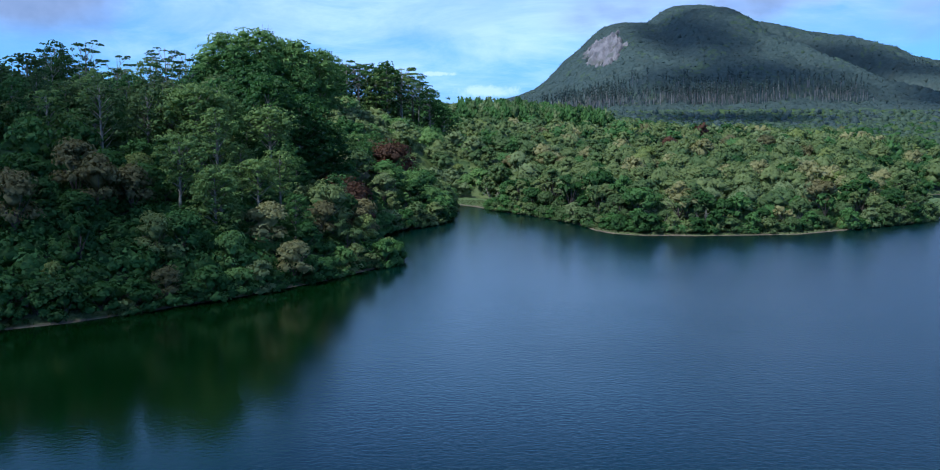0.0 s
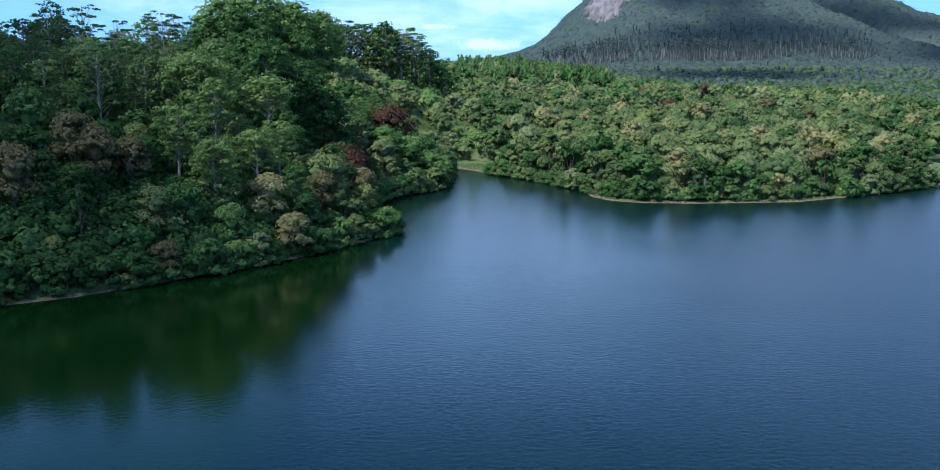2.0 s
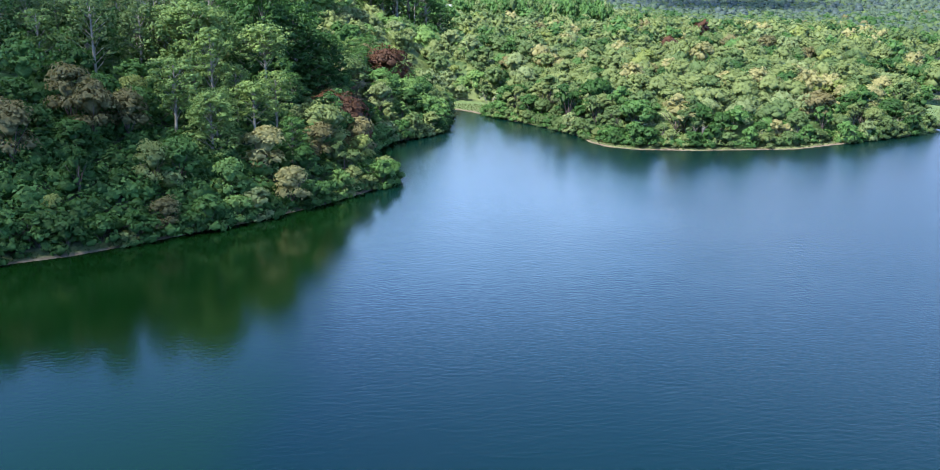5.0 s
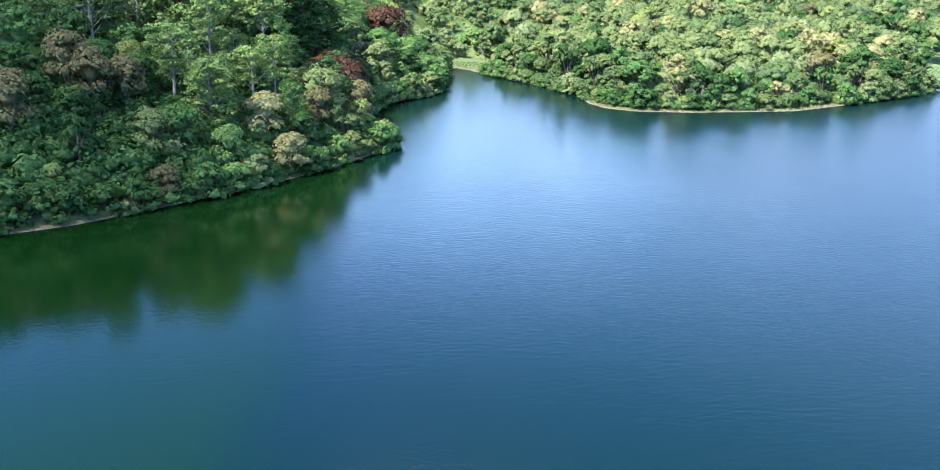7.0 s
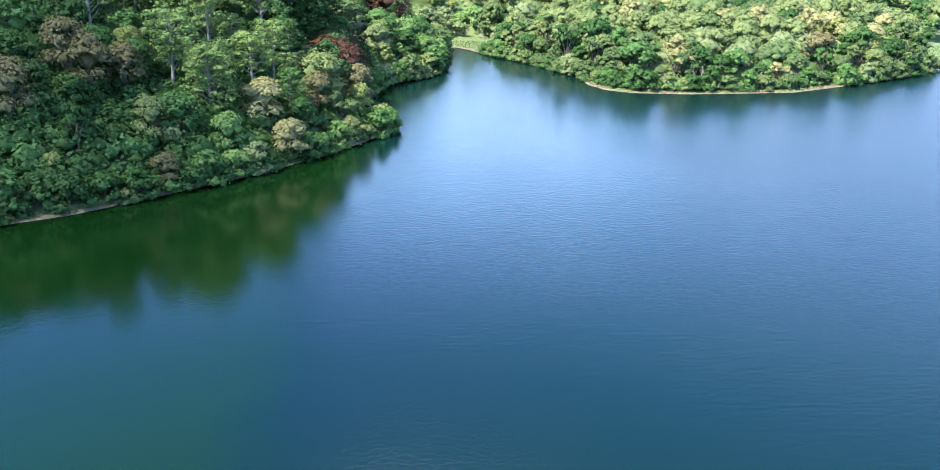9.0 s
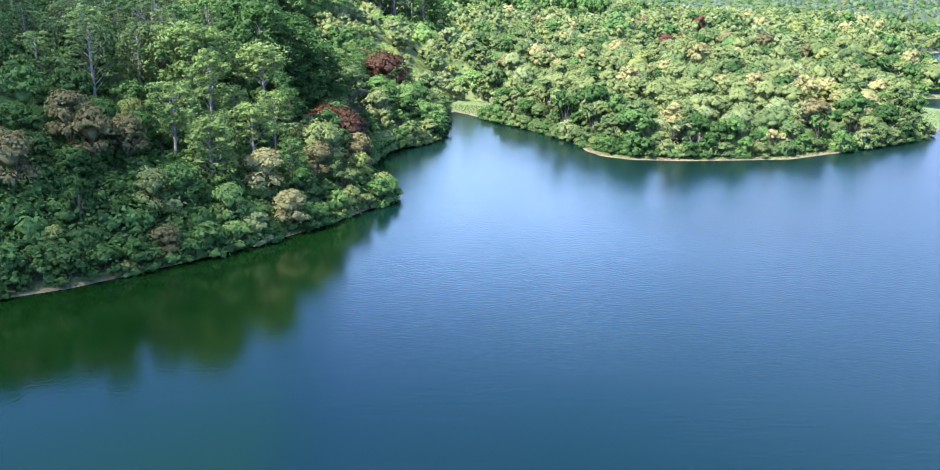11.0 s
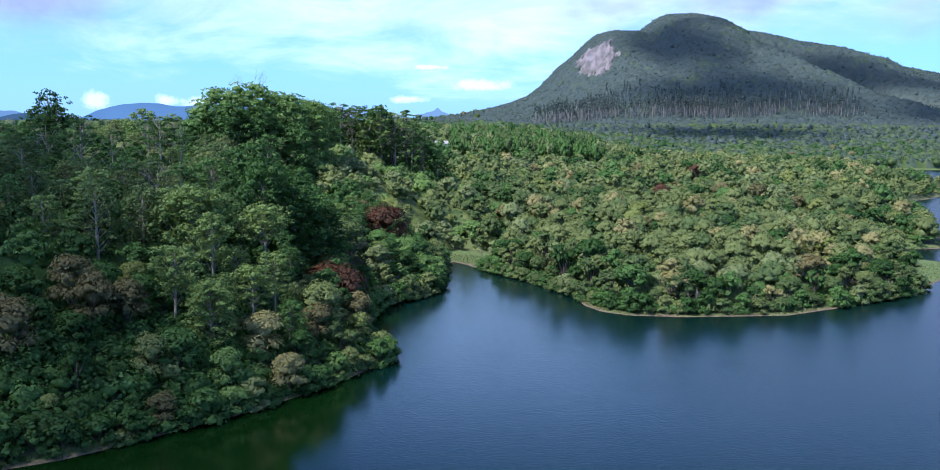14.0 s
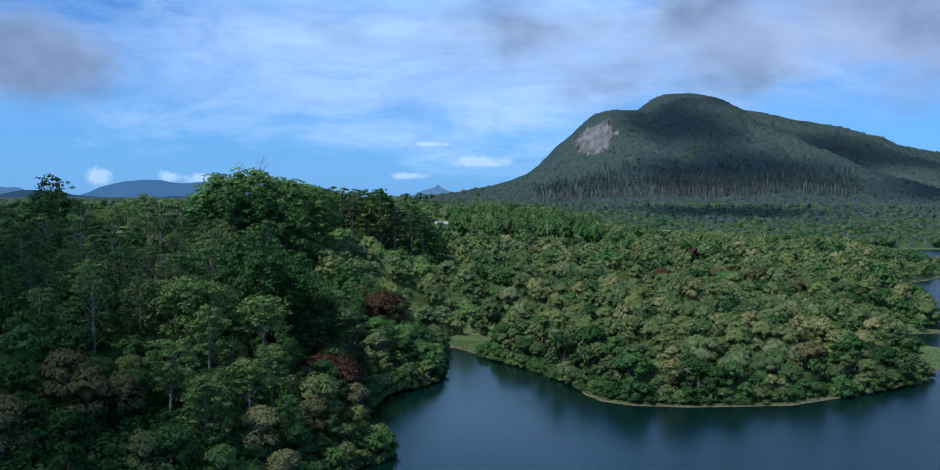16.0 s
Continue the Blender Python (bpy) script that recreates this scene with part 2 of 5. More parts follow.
def water_material():
    """Deep green lake water: calm in the lee of the hill, ruffled by the wind on the open side."""
    m, t, out = material("lake_water")
    geo = t.nodes.new("ShaderNodeNewGeometry")
    pos = geo.outputs["Position"]
    mp = t.nodes.new("ShaderNodeMapping")
    mp.inputs["Scale"].default_value = (0.9, 1.1, 1.0)
    t.links.new(pos, mp.inputs["Vector"])
    small = noise_tex(t, mp.outputs[0], 1.5, 3, 0.6, 0.4)
    mid = noise_tex(t, mp.outputs[0], 0.28, 3, 0.55)
    xyz = t.nodes.new("ShaderNodeSeparateXYZ")
    t.links.new(pos, xyz.inputs[0])
    gust = noise_tex(t, pos, 0.012, 3)
    drift = mathn(t, "ADD", xyz.outputs[0], mathn(t, "MULTIPLY", mathn(t, "SUBTRACT", gust, 0.5), 110))
    open_w = ramp(t, mathn(t, "ADD", xyz.outputs[0], mathn(t, "MULTIPLY", mathn(t, "SUBTRACT", noise_tex(t, pos, 0.05, 3), 0.5), 12)), -25, -14)
    wind = mathn(t, "MAXIMUM", ramp(t, drift, -34, 40), mathn(t, "MULTIPLY", open_w, 0.7))
    h = mathn(t, "ADD", mathn(t, "MULTIPLY", small, 0.8), mathn(t, "MULTIPLY", mid, 0.2))
    bp = t.nodes.new("ShaderNodeBump")
    t.links.new(mathn(t, "ADD", mathn(t, "MULTIPLY", wind, 0.10), 0.05), bp.inputs["Strength"])
    bp.inputs["Distance"].default_value = 0.35
    t.links.new(h, bp.inputs["Height"])
    p = t.nodes.new("ShaderNodeBsdfPrincipled")
    body = mixc(t, noise_tex(t, pos, 0.006, 2), (0.0004, 0.0098, 0.0078), (0.0006, 0.0130, 0.0104))
    # green of the mirrored trees is partly painted into the calm water by the hill
    t.links.new(mixc(t, open_w, (0.0024, 0.0170, 0.0026), body), p.inputs["Base Color"])
    rough = mathn(t, "ADD", mathn(t, "MULTIPLY", open_w, 0.095), 0.070)
    rough = mathn(t, "ADD", rough, mathn(t, "MULTIPLY", ramp(t, drift, 0, 62), 0.09))
    t.links.new(rough, p.inputs["Roughness"])
    p.inputs["IOR"].default_value = 1.33
    t.links.new(bp.outputs[0], p.inputs["Normal"])
    t.links.new(p.outputs[0], out.inputs[0])
    return m


def cloud_material():
    """Thin cloud, denser in the middle than at its ragged rim."""
    m, t, out = material("cloud_vapour")
    tc = t.nodes.new("ShaderNodeTexCoord")
    geo = t.nodes.new("ShaderNodeNewGeometry")
    flat_d = t.nodes.new("ShaderNodeMapping")
    flat_d.inputs["Location"].default_value = (-0.5, -0.5, 0)
    flat_d.inputs["Scale"].default_value = (1, 1, 0)
    t.links.new(tc.outputs["Generated"], flat_d.inputs["Vector"])
    ln = t.nodes.new("ShaderNodeVectorMath")
    ln.operation = "LENGTH"
    t.links.new(flat_d.outputs[0], ln.inputs[0])
    rag = mathn(t, "MULTIPLY", mathn(t, "SUBTRACT", noise_tex(t, geo.outputs["Position"], 0.016, 5, 0.6), 0.5), 0.36)
    thick = ramp(t, mathn(t, "ADD", ln.outputs["Value"], rag), 0.48, 0.08)
    a = t.nodes.new("ShaderNodeBsdfTransparent")
    b = t.nodes.new("ShaderNodeBsdfTranslucent")
    b.inputs[0].default_value = (0.80, 0.88, 0.96, 1)
    mx = t.nodes.new("ShaderNodeMixShader")
    t.links.new(mathn(t, "MULTIPLY", thick, 0.72), mx.inputs[0])
    t.links.new(a.outputs[0], mx.inputs[1])
    t.links.new(b.outputs[0], mx.inputs[2])
    t.links.new(mx.outputs[0], out.inputs[0])
    return m


EARTH, WATER, CLOUD = ground_material(), water_material(), cloud_material()

# ---------------------------------------------------------------- lie of the land
# the lake's edge: along the hill to the head of the inlet, round the wooded point, and back by the far shores
HILL_SHORE = [(-330, 60), (-150, 104), (-95, 121), (-68, 134), (-60, 139), (-51.5, 147), (-44, 155), (-37, 162), (-28, 174), (-21.5, 185), (-17, 193),
              (-15, 197.5), (-17.5, 203), (-22, 213), (-24.5, 228), (-24, 243), (-20.5, 254), (-15, 260), (-10.5, 265), (-8.6, 278), (-8, 296), (-7.4, 312), (-6.5, 326),
              (-3, 328)]
POINT_SHORE = [(2, 321), (5, 315), (11.5, 302.5), (20, 289.5), (27.5, 275), (32, 263), (33.5, 252), (36.5, 245.5), (43, 241), (56, 239), (71, 240), (84, 241.5), (99, 250),
               (111, 257.5), (123, 265), (133, 273), (143, 286.5), (150, 295), (178, 312), (215, 322)]
FAR_SHORE = [(166, 325), (161, 331), (158, 340), (160, 353), (167, 362), (178, 361.5), (191, 366), (195, 374), (197, 388), (205, 407), (211, 425), (217, 444), (223, 463),
             (240, 505), (257, 552), (270, 564), (284, 575), (297, 591), (309, 610), (316, 634), (352, 649), (352, 657), (315, 664), (318, 700), (328, 760), (358, 832), (396, 866),
             (420, 868), (450, 866), (640, 885), (820, 760), (880, 300), (700, -150), (100, -330), (-500, -260), (-640, -80)]
LAKE = HILL_SHORE + POINT_SHORE + FAR_SHORE
CREST = [(-900, 8), (-300, 20), (-60, 36), (10, 45), (31, 50), (53, 54), (85, 63), (117, 76), (138, 93), (170, 127), (191, 143), (212, 164), (228, 178), (244, 186), (265, 190), (306, 189),
         (316, 193), (334, 208), (350, 216), (371, 219), (403, 220), (424, 217), (446, 209), (457, 202), (478, 194), (510, 188), (564, 175), (612, 170), (639, 163), (671, 151),
         (704, 138), (726, 130), (790, 121), (812, 119), (853, 109), (1000, 94), (1300, 70), (2000, 46)]


def shore_distance(x, y):
    """Distance from the lake's edge: above nought on land, below on the water."""
    best, inside = np.full(len(x), 1e9), np.zeros(len(x), bool)
    for (ax, ay), (bx, by) in zip(LAKE, LAKE[1:] + LAKE[:1]):
        dx, dy = bx - ax, by - ay
        t = np.clip(((x - ax) * dx + (y - ay) * dy) / (dx * dx + dy * dy), 0, 1)
        best = np.minimum(best, np.hypot(x - ax - t * dx, y - ay - t * dy))
        with np.errstate(divide="ignore", invalid="ignore"):
            cut = ((ay > y) != (by > y)) & (x < ax + (y - ay) * dx / (dy if dy else 1e-9))
        inside ^= cut
    return np.where(inside, -best, best)


def ease(v, a, b):
    t = np.clip((v - a) / (b - a), 0, 1)
    return t * t * (3 - 2 * t)


def wave(x, y, size, seed):
    """A slow waving relief, between -1 and 1."""
    s = seed * 1.7
    return (np.sin(x / size + s) * np.cos(y / size * 0.9 - s * 1.3) + 0.5 * np.sin(x / size * 2.1 - y / size * 1.7 + s * 2.1)
            + 0.35 * np.cos(x / size * 3.7 + y / size * 3.1 + s)) / 1.85


def mountain_height(x, y, base):
    """The mountain over the plain: a crest line, a front slope and spurs."""
    px, pz = zip(*CREST)
    crest = np.interp(x + wave(x, y, 60, 1) * 5 * ease(1700 - y, 0, 120), px, pz)
    t = (y - 1060) / 640
    front = np.interp(t, (0, 0.10, 0.25, 0.5, 0.75, 0.9, 1.0), (0, 0.02, 0.13, 0.47, 0.82, 0.95, 1.0))
    back = np.clip(1 - (y - 1700) / 1000, 0, 1)
    body = np.maximum(crest - base, 0) * np.where(y < 1700, front, back)
    # a spur that runs down to the right, with a hollow behind it
    w = x - np.interp(y, (1200, 1262, 1282, 1321, 1385, 1451, 1484, 1600), (640, 579, 548, 523, 495, 472, 436, 380))
    on = ease(y, 1225, 1300) * (1 - ease(y, 1500, 1610))
    body = body + on * (9 * np.exp(-(w / 34) ** 2) - 52 * np.exp(-((w - 80) / 40) ** 2) + 3 * np.exp(-((w - 190) / 40) ** 2))
    mid = np.clip(t, 0, 1) * (1 - ease(t, 0.75, 1.0)) * (body > 8)
    return body + mid * (8 * wave(x, y, 38, 2) + 5 * np.abs(wave(x, y * 0.35, 22, 3)))


def ground_height(x, y):
    d = shore_distance(x, y)
    b = x / np.maximum(y, 50)
    left = np.interp(y, (230, 300, 457, 700, 1000, 1500, 3000, 4900), (1, 6, 16, 29, 30, 24, 8, 0))
    right = np.interp(y, (230, 360, 480, 600, 850, 1000, 1150, 1300, 1500, 3000, 4900), (2, 11, 16, 13, 6, 10, 22, 32, 36, 8, 0))
    plain = left + (right - left) * ease(b, 0.02, 0.26)
    x0, x1 = np.interp(y, (300, 430), (-12, -75)), np.interp(y, (300, 430), (8, 12))
    hill = np.interp(y, (400, 600, 900, 2000, 4900), (34, 34, 31, 18, 0))
    tall = hill + (plain - hill) * ease(x, x0, x1)
    tall = np.where(y < 60, 14, tall) * (0.08 + 0.92 * ease(np.hypot(x + 1, y - 338), 12, 42))
    reach = np.where(x < 0, 45.0, 40.0)
    h = 0.12 + np.minimum(d, 3) * 0.13 + tall * (1 - np.exp(-np.maximum(d - 1.5, 0) / reach)) + wave(x, y, 17, 4) * np.clip(d / 40, 0, 1) * 1.2
    bed = np.maximum(d * 0.22, -7) + 0.12
    return np.where(d > 0, h + mountain_height(x, y, h), bed)

# ---------------------------------------------------------------- mesh helpers
def mesh_of(name, v, f, mats, index=None, smooth=False):
    """A triangle mesh from arrays: vertices of three columns, or of six with the way in which they face."""
    v, f = np.asarray(v, np.float32), np.asarray(f, np.int32)
    v, lean = v[:, :3], (v[:, 3:] if v.shape[1] == 6 else None)
    me = bpy.data.meshes.new(name)
    me.vertices.add(len(v))
    me.vertices.foreach_set("co", v.ravel())
    me.loops.add(f.size)
    me.loops.foreach_set("vertex_index", f.ravel())
    me.polygons.add(len(f))
    me.polygons.foreach_set("loop_start", np.arange(0, f.size, 3, dtype=np.int32))
    for m in mats:
        me.materials.append(m)
    if index is not None:
        me.polygons.foreach_set("material_index", np.asarray(index, np.int32))
    me.polygons.foreach_set("use_smooth", np.full(len(f), smooth or lean is not None))
    me.update(calc_edges=True)
    if lean is not None:
        me.normals_split_custom_set_from_vertices(lean)
    return me


def join(pieces):
    v, f, n = [], [], 0
    for pv, pf in pieces:
        v.append(pv)
        f.append(np.asarray(pf) + n)
        n += len(pv)
    return np.concatenate(v), np.concatenate(f)


def part(name, mesh, parent, label=""):
    ob = new(name, mesh)
    ob.parent = parent
    return tagged(ob, label)


def tube(points, radii, sides=6):
    """A tapering limb through the points."""
    pts = [Vector(p) for p in points]
    v, f = [], []
    for i, p in enumerate(pts):
        d = (pts[min(i + 1, len(pts) - 1)] - pts[max(i - 1, 0)]).normalized()
        a = d.orthogonal().normalized()
        b = d.cross(a)
        for k in range(sides):
            w = 2 * math.pi * k / sides
            v.append(p + (a * math.cos(w) + b * math.sin(w)) * radii[i])
    for i in range(len(pts) - 1):
        for k in range(sides):
            q, r = i * sides + k, i * sides + (k + 1) % sides
            f += [(q, r, r + sides), (q, r + sides, q + sides)]
    n = len(v)
    v.append(pts[-1])
    f += [((len(pts) - 1) * sides + k, (len(pts) - 1) * sides + (k + 1) % sides, n) for k in range(sides)]
    return np.array([tuple(p) for p in v]), np.array(f)


def box(x0, x1, y0, y1, z0, z1):
    v = np.array([(x, y, z) for z in (z0, z1) for y in (y0, y1) for x in (x0, x1)], float)
    q = [(0, 2, 3, 1), (4, 5, 7, 6), (0, 1, 5, 4), (2, 6, 7, 3), (0, 4, 6, 2), (1, 3, 7, 5)]
    return v, np.array([t for a, b, c, d in q for t in ((a, b, c), (a, c, d))])


_g = (1 + 5 ** 0.5) / 2
ICO_V = np.array([(-1, _g, 0), (1, _g, 0), (-1, -_g, 0), (1, -_g, 0), (0, -1, _g), (0, 1, _g), (0, -1, -_g), (0, 1, -_g),
                  (_g, 0, -1), (_g, 0, 1), (-_g, 0, -1), (-_g, 0, 1)], float) / math.hypot(1, _g)
ICO_F = np.array([f for f in [(a, b, c) for a in range(12) for b in range(12) for c in range(12)]
                  if f[0] < f[1] and f[0] < f[2]
                  and all(np.linalg.norm(ICO_V[p] - ICO_V[q]) < 1.1 for p, q in ((f[0], f[1]), (f[1], f[2]), (f[2], f[0])))
                  and np.dot(np.cross(ICO_V[f[1]] - ICO_V[f[0]], ICO_V[f[2]] - ICO_V[f[0]]), ICO_V[f[0]]) > 0])


OCT_V = np.array([(1, 0, 0), (0, 1, 0), (-1, 0, 0), (0, -1, 0), (0, 0, 1), (0, 0, -1)], float)
OCT_F = np.array([(0, 1, 4), (1, 2, 4), (2, 3, 4), (3, 0, 4), (1, 0, 5), (2, 1, 5), (3, 2, 5), (0, 3, 5)])


def clump(rng, centre, radius, leaves, size, core=0.78, droop=0.15, floor_dir=-0.35, heart=(ICO_V, ICO_F)):
    """A clump of foliage: a rough dark heart with leaves standing off it all round."""
    centre, radius = np.asarray(centre, float), np.asarray(radius, float)
    hv = heart[0] * rng.uniform(0.82, 1.08, (len(heart[0]), 1)) * radius * core + centre
    d = rng.normal(size=(leaves, 3))
    d /= np.linalg.norm(d, axis=1)[:, None]
    d[:, 2] = np.where(d[:, 2] < floor_dir, -d[:, 2], d[:, 2])
    p = centre + d * radius * rng.uniform(0.84, 1.14, (leaves, 1))
    n = d + rng.normal(size=(leaves, 3)) * 0.45 + (0, 0, 0.35)
    n /= np.linalg.norm(n, axis=1)[:, None]
    t = np.cross(n, rng.normal(size=(leaves, 3)))
    t /= np.linalg.norm(t, axis=1)[:, None] + 1e-9
    b = np.cross(n, t)
    s = size * rng.uniform(0.65, 1.35, (leaves, 1))
    lv = np.stack([p - t * s * 0.5, p + b * s * 0.33 + n * s * 0.08, p + t * s * 0.55 - n * s * droop, p - b * s * 0.33 + n * s * 0.08], 1).reshape(-1, 3)
    face = d * 0.8 + n * 0.35 + (0, 0, 0.12)
    face = np.repeat(face / np.linalg.norm(face, axis=1)[:, None], 4, axis=0)
    hv = np.concatenate([hv, heart[0]], 1)
    lv = np.concatenate([lv, face], 1)
    q = np.arange(leaves)[:, None] * 4
    lf = np.concatenate([q + (0, 2, 1), q + (0, 3, 2)])
    return join([(hv, heart[1]), (lv, lf)])


def rounded(v_f, middle, share):
    """Lets a crown face outwards as a whole, as well as clump by clump."""
    v, f = v_f
    d = v[:, :3] - middle
    d /= np.linalg.norm(d, axis=1)[:, None] + 1e-9
    n = v[:, 3:] * (1 - share) + d * share
    n /= np.linalg.norm(n, axis=1)[:, None] + 1e-9
    return np.concatenate([v[:, :3], n], 1), f


def dome_crown(rng, r, h, z0, lobes, leaves, size, skirt=0.0, heart=(ICO_V, ICO_F), core=0.84, lump=(0.30, 0.44)):
    """A domed crown of radius r from z0 to h, of many overlapping clumps; skirt lets it reach down to z0 all round."""
    pieces = []
    for i in range(lobes):
        a = i * 2.39996 + rng.uniform(-0.35, 0.35)
        k = (i + 0.5) / lobes
        rad = math.sqrt(k)
        lift = math.sqrt(max(0.0, 1 - (rad * 0.93) ** 2)) if i < lobes * (1 - skirt) else rng.uniform(0.0, 0.35)
        lr = r * rng.uniform(*lump)
        c = (math.cos(a) * rad * (r - lr * 0.75), math.sin(a) * rad * (r - lr * 0.75),
             z0 + lr * 0.6 + lift * (h - z0 - lr * 1.35) * rng.uniform(0.86, 1.06))
        pieces.append(clump(rng, c, (lr, lr, lr * rng.uniform(0.62, 0.85)), leaves, size, core, heart=heart))
    pieces.append((np.concatenate([heart[0] * (r * 0.42, r * 0.42, (h - z0) * 0.25) + (0, 0, z0 + (h - z0) * 0.52), heart[0]], 1), heart[1]))
    return rounded(join(pieces), (0, 0, z0 + (h - z0) * 0.15), 0.45)


def twin_crown(rng, r, h, z0, lobes, leaves, size, heart):
    """An uneven crown: two or three domes of unlike height grown into one another."""
    pieces = []
    for k, (dx, dr, dh) in enumerate(((-0.42, 0.72, 1.0), (0.55, 0.62, 0.80), (0.05, 0.5, 0.62))):
        a = rng.uniform(-0.5, 0.5) + (math.pi / 2 if k == 2 else 0)
        v, f = dome_crown(rng, r * dr, h * dh, z0 * dh, int(lobes * 0.5), leaves, size, 0.25, heart)
        v = v.copy()
        v[:, 0] += math.cos(a) * dx * r
        v[:, 1] += math.sin(a) * (dx if k < 2 else 0.6) * r
        pieces.append((v, f))
    return join(pieces)


def limbs(rng, h, r, z0, n, thick, lean=0.4):
    """Trunk and main limbs of a spreading tree."""
    x, y = rng.uniform(-lean, lean, 2)
    pieces = [tube([(0, 0, -0.6), (x * 0.3, y * 0.3, z0 * 0.6), (x, y, z0 + (h - z0) * 0.55)], [thick * 1.25, thick, thick * 0.35], 7)]
    for i in range(n):
        a = i * 2.4 + rng.uniform(-0.4, 0.4)
        s = z0 * rng.uniform(0.45, 0.95)
        e = (math.cos(a) * r * 0.62, math.sin(a) * r * 0.62, z0 + (h - z0) * rng.uniform(0.35, 0.6))
        m = (e[0] * 0.45, e[1] * 0.45, (s + e[2]) * 0.5 + 0.2)
        pieces.append(tube([(x * 0.4, y * 0.4, s), m, e], [thick * 0.55, thick * 0.4, thick * 0.15], 5))
    return join(pieces)


def gum_shape(rng, h, r, clumps, leaves, size, low=0.42, tiers=1.0):
    """A tall gum: a straight pale trunk, rising limbs and separate flat clumps of leaves at their ends."""
    bend = rng.uniform(-0.7, 0.7, 2)
    axis = lambda k: (bend[0] * math.sin(k * 2.2), bend[1] * math.sin(k * 1.7), -0.8 + k * (h * 0.93 + 0.8))
    thick = 0.013 * h + 0.05
    wood = [tube([axis(k) for k in (0, 0.3, 0.55, 0.8, 1.0)], [thick * 1.2, thick, thick * 0.8, thick * 0.5, thick * 0.15], 7)]
    leaf = []
    for i in range(clumps):
        k = low + (1 - low) * ((i + 0.5) / clumps) ** 0.8
        a = i * 2.39996 + rng.uniform(-0.5, 0.5)
        v = (k - low) / (1 - low)
        reach = r * tiers * math.sqrt(max(0.05, 1 - (max(0.0, v - 0.35) / 0.72) ** 2)) * (0.6 + 0.4 * min(1.0, v / 0.3)) * rng.uniform(0.45, 0.95)
        if i == clumps - 1:
            reach = 0.1 * r
        s, top = axis(max(0.2, k - 0.17)), axis(k)
        e = (top[0] + math.cos(a) * reach, top[1] + math.sin(a) * reach, top[2] + rng.uniform(-0.5, 0.5))
        m = ((s[0] + e[0]) / 2 + rng.uniform(-0.3, 0.3), (s[1] + e[1]) / 2 + rng.uniform(-0.3, 0.3), s[2] * 0.4 + e[2] * 0.6 - 0.4)
        wood.append(tube([s, m, e], [thick * 0.36, thick * 0.24, thick * 0.10], 3))
        lr = r * rng.uniform(0.24, 0.40)
        leaf.append(clump(rng, (e[0], e[1], e[2] + lr * 0.2), (lr, lr, lr * rng.uniform(0.42, 0.62)), leaves, size, 0.52, 0.4, heart=(OCT_V, OCT_F)))
        for _ in range(2):
            o = rng.normal(size=2) * lr * 0.85
            leaf.append(clump(rng, (e[0] + o[0], e[1] + o[1], e[2] - lr * rng.uniform(0.1, 0.9)), (lr * 0.66, lr * 0.66, lr * 0.36), int(leaves * 0.45), size, 0.50, 0.45, heart=(OCT_V, OCT_F)))
    return join(wood), join(leaf)


def parasol_shape(rng, h, r, limbs_n, pads, leaves, size):
    """A gum of the skyline: a bare forked trunk, and thin flat pads of leaves apart from each other on the twigs."""
    lean = rng.uniform(-0.9, 0.9, 2)
    thick = 0.009 * h + 0.03
    axis = lambda k: (lean[0] * math.sin(k * 2.4), lean[1] * math.sin(k * 1.9), -0.8 + k * (h * 0.95 + 0.8))
    wood = [tube([axis(k) for k in (0, 0.35, 0.6, 0.8, 1.0)], [thick * 1.2, thick, thick * 0.8, thick * 0.5, thick * 0.2], 6)]
    leaf = []
    for i in range(limbs_n):
        v = (i + 0.5) / limbs_n
        k = 0.62 + 0.38 * v
        a = i * 2.39996 + rng.uniform(-0.4, 0.4)
        reach = r * math.sqrt(max(0.04, 1 - (max(0.0, v - 0.25) / 0.80) ** 2)) * rng.uniform(0.55, 1.0)
        s, top = axis(k - 0.16), axis(k)
        e = (top[0] + math.cos(a) * reach, top[1] + math.sin(a) * reach, top[2] + rng.uniform(-0.3, 0.7))
        m = (s[0] * 0.45 + e[0] * 0.55, s[1] * 0.45 + e[1] * 0.55, s[2] * 0.62 + e[2] * 0.38)
        wood.append(tube([s, m, e], [thick * 0.42, thick * 0.30, thick * 0.12], 4))
        for j in range(pads):
            o = rng.normal(size=2) * r * 0.20
            z = e[2] - 0.16 * float(o @ o) + rng.uniform(-0.2, 0.3)
            wood.append(tube([m, (e[0] + o[0], e[1] + o[1], z)], [thick * 0.2, thick * 0.06], 3))
            w = r * rng.uniform(0.15, 0.25)
            leaf.append(clump(rng, (e[0] + o[0], e[1] + o[1], z), (w, w, w * 0.34), leaves, size, 0.40, 0.5, -0.1, heart=(OCT_V, OCT_F)))
    return join(wood), join(leaf)


# ---------------------------------------------------------------- ground, lake, far country
def steps(*stretches):
    """Grid lines: stretches of (from, to, width of a cell)."""
    out = []
    for a, b, s in stretches:
        out += list(np.linspace(a, b, max(2, int(round((b - a) / s)) + 1))[:-1])
    return np.array(out + [stretches[-1][1]])


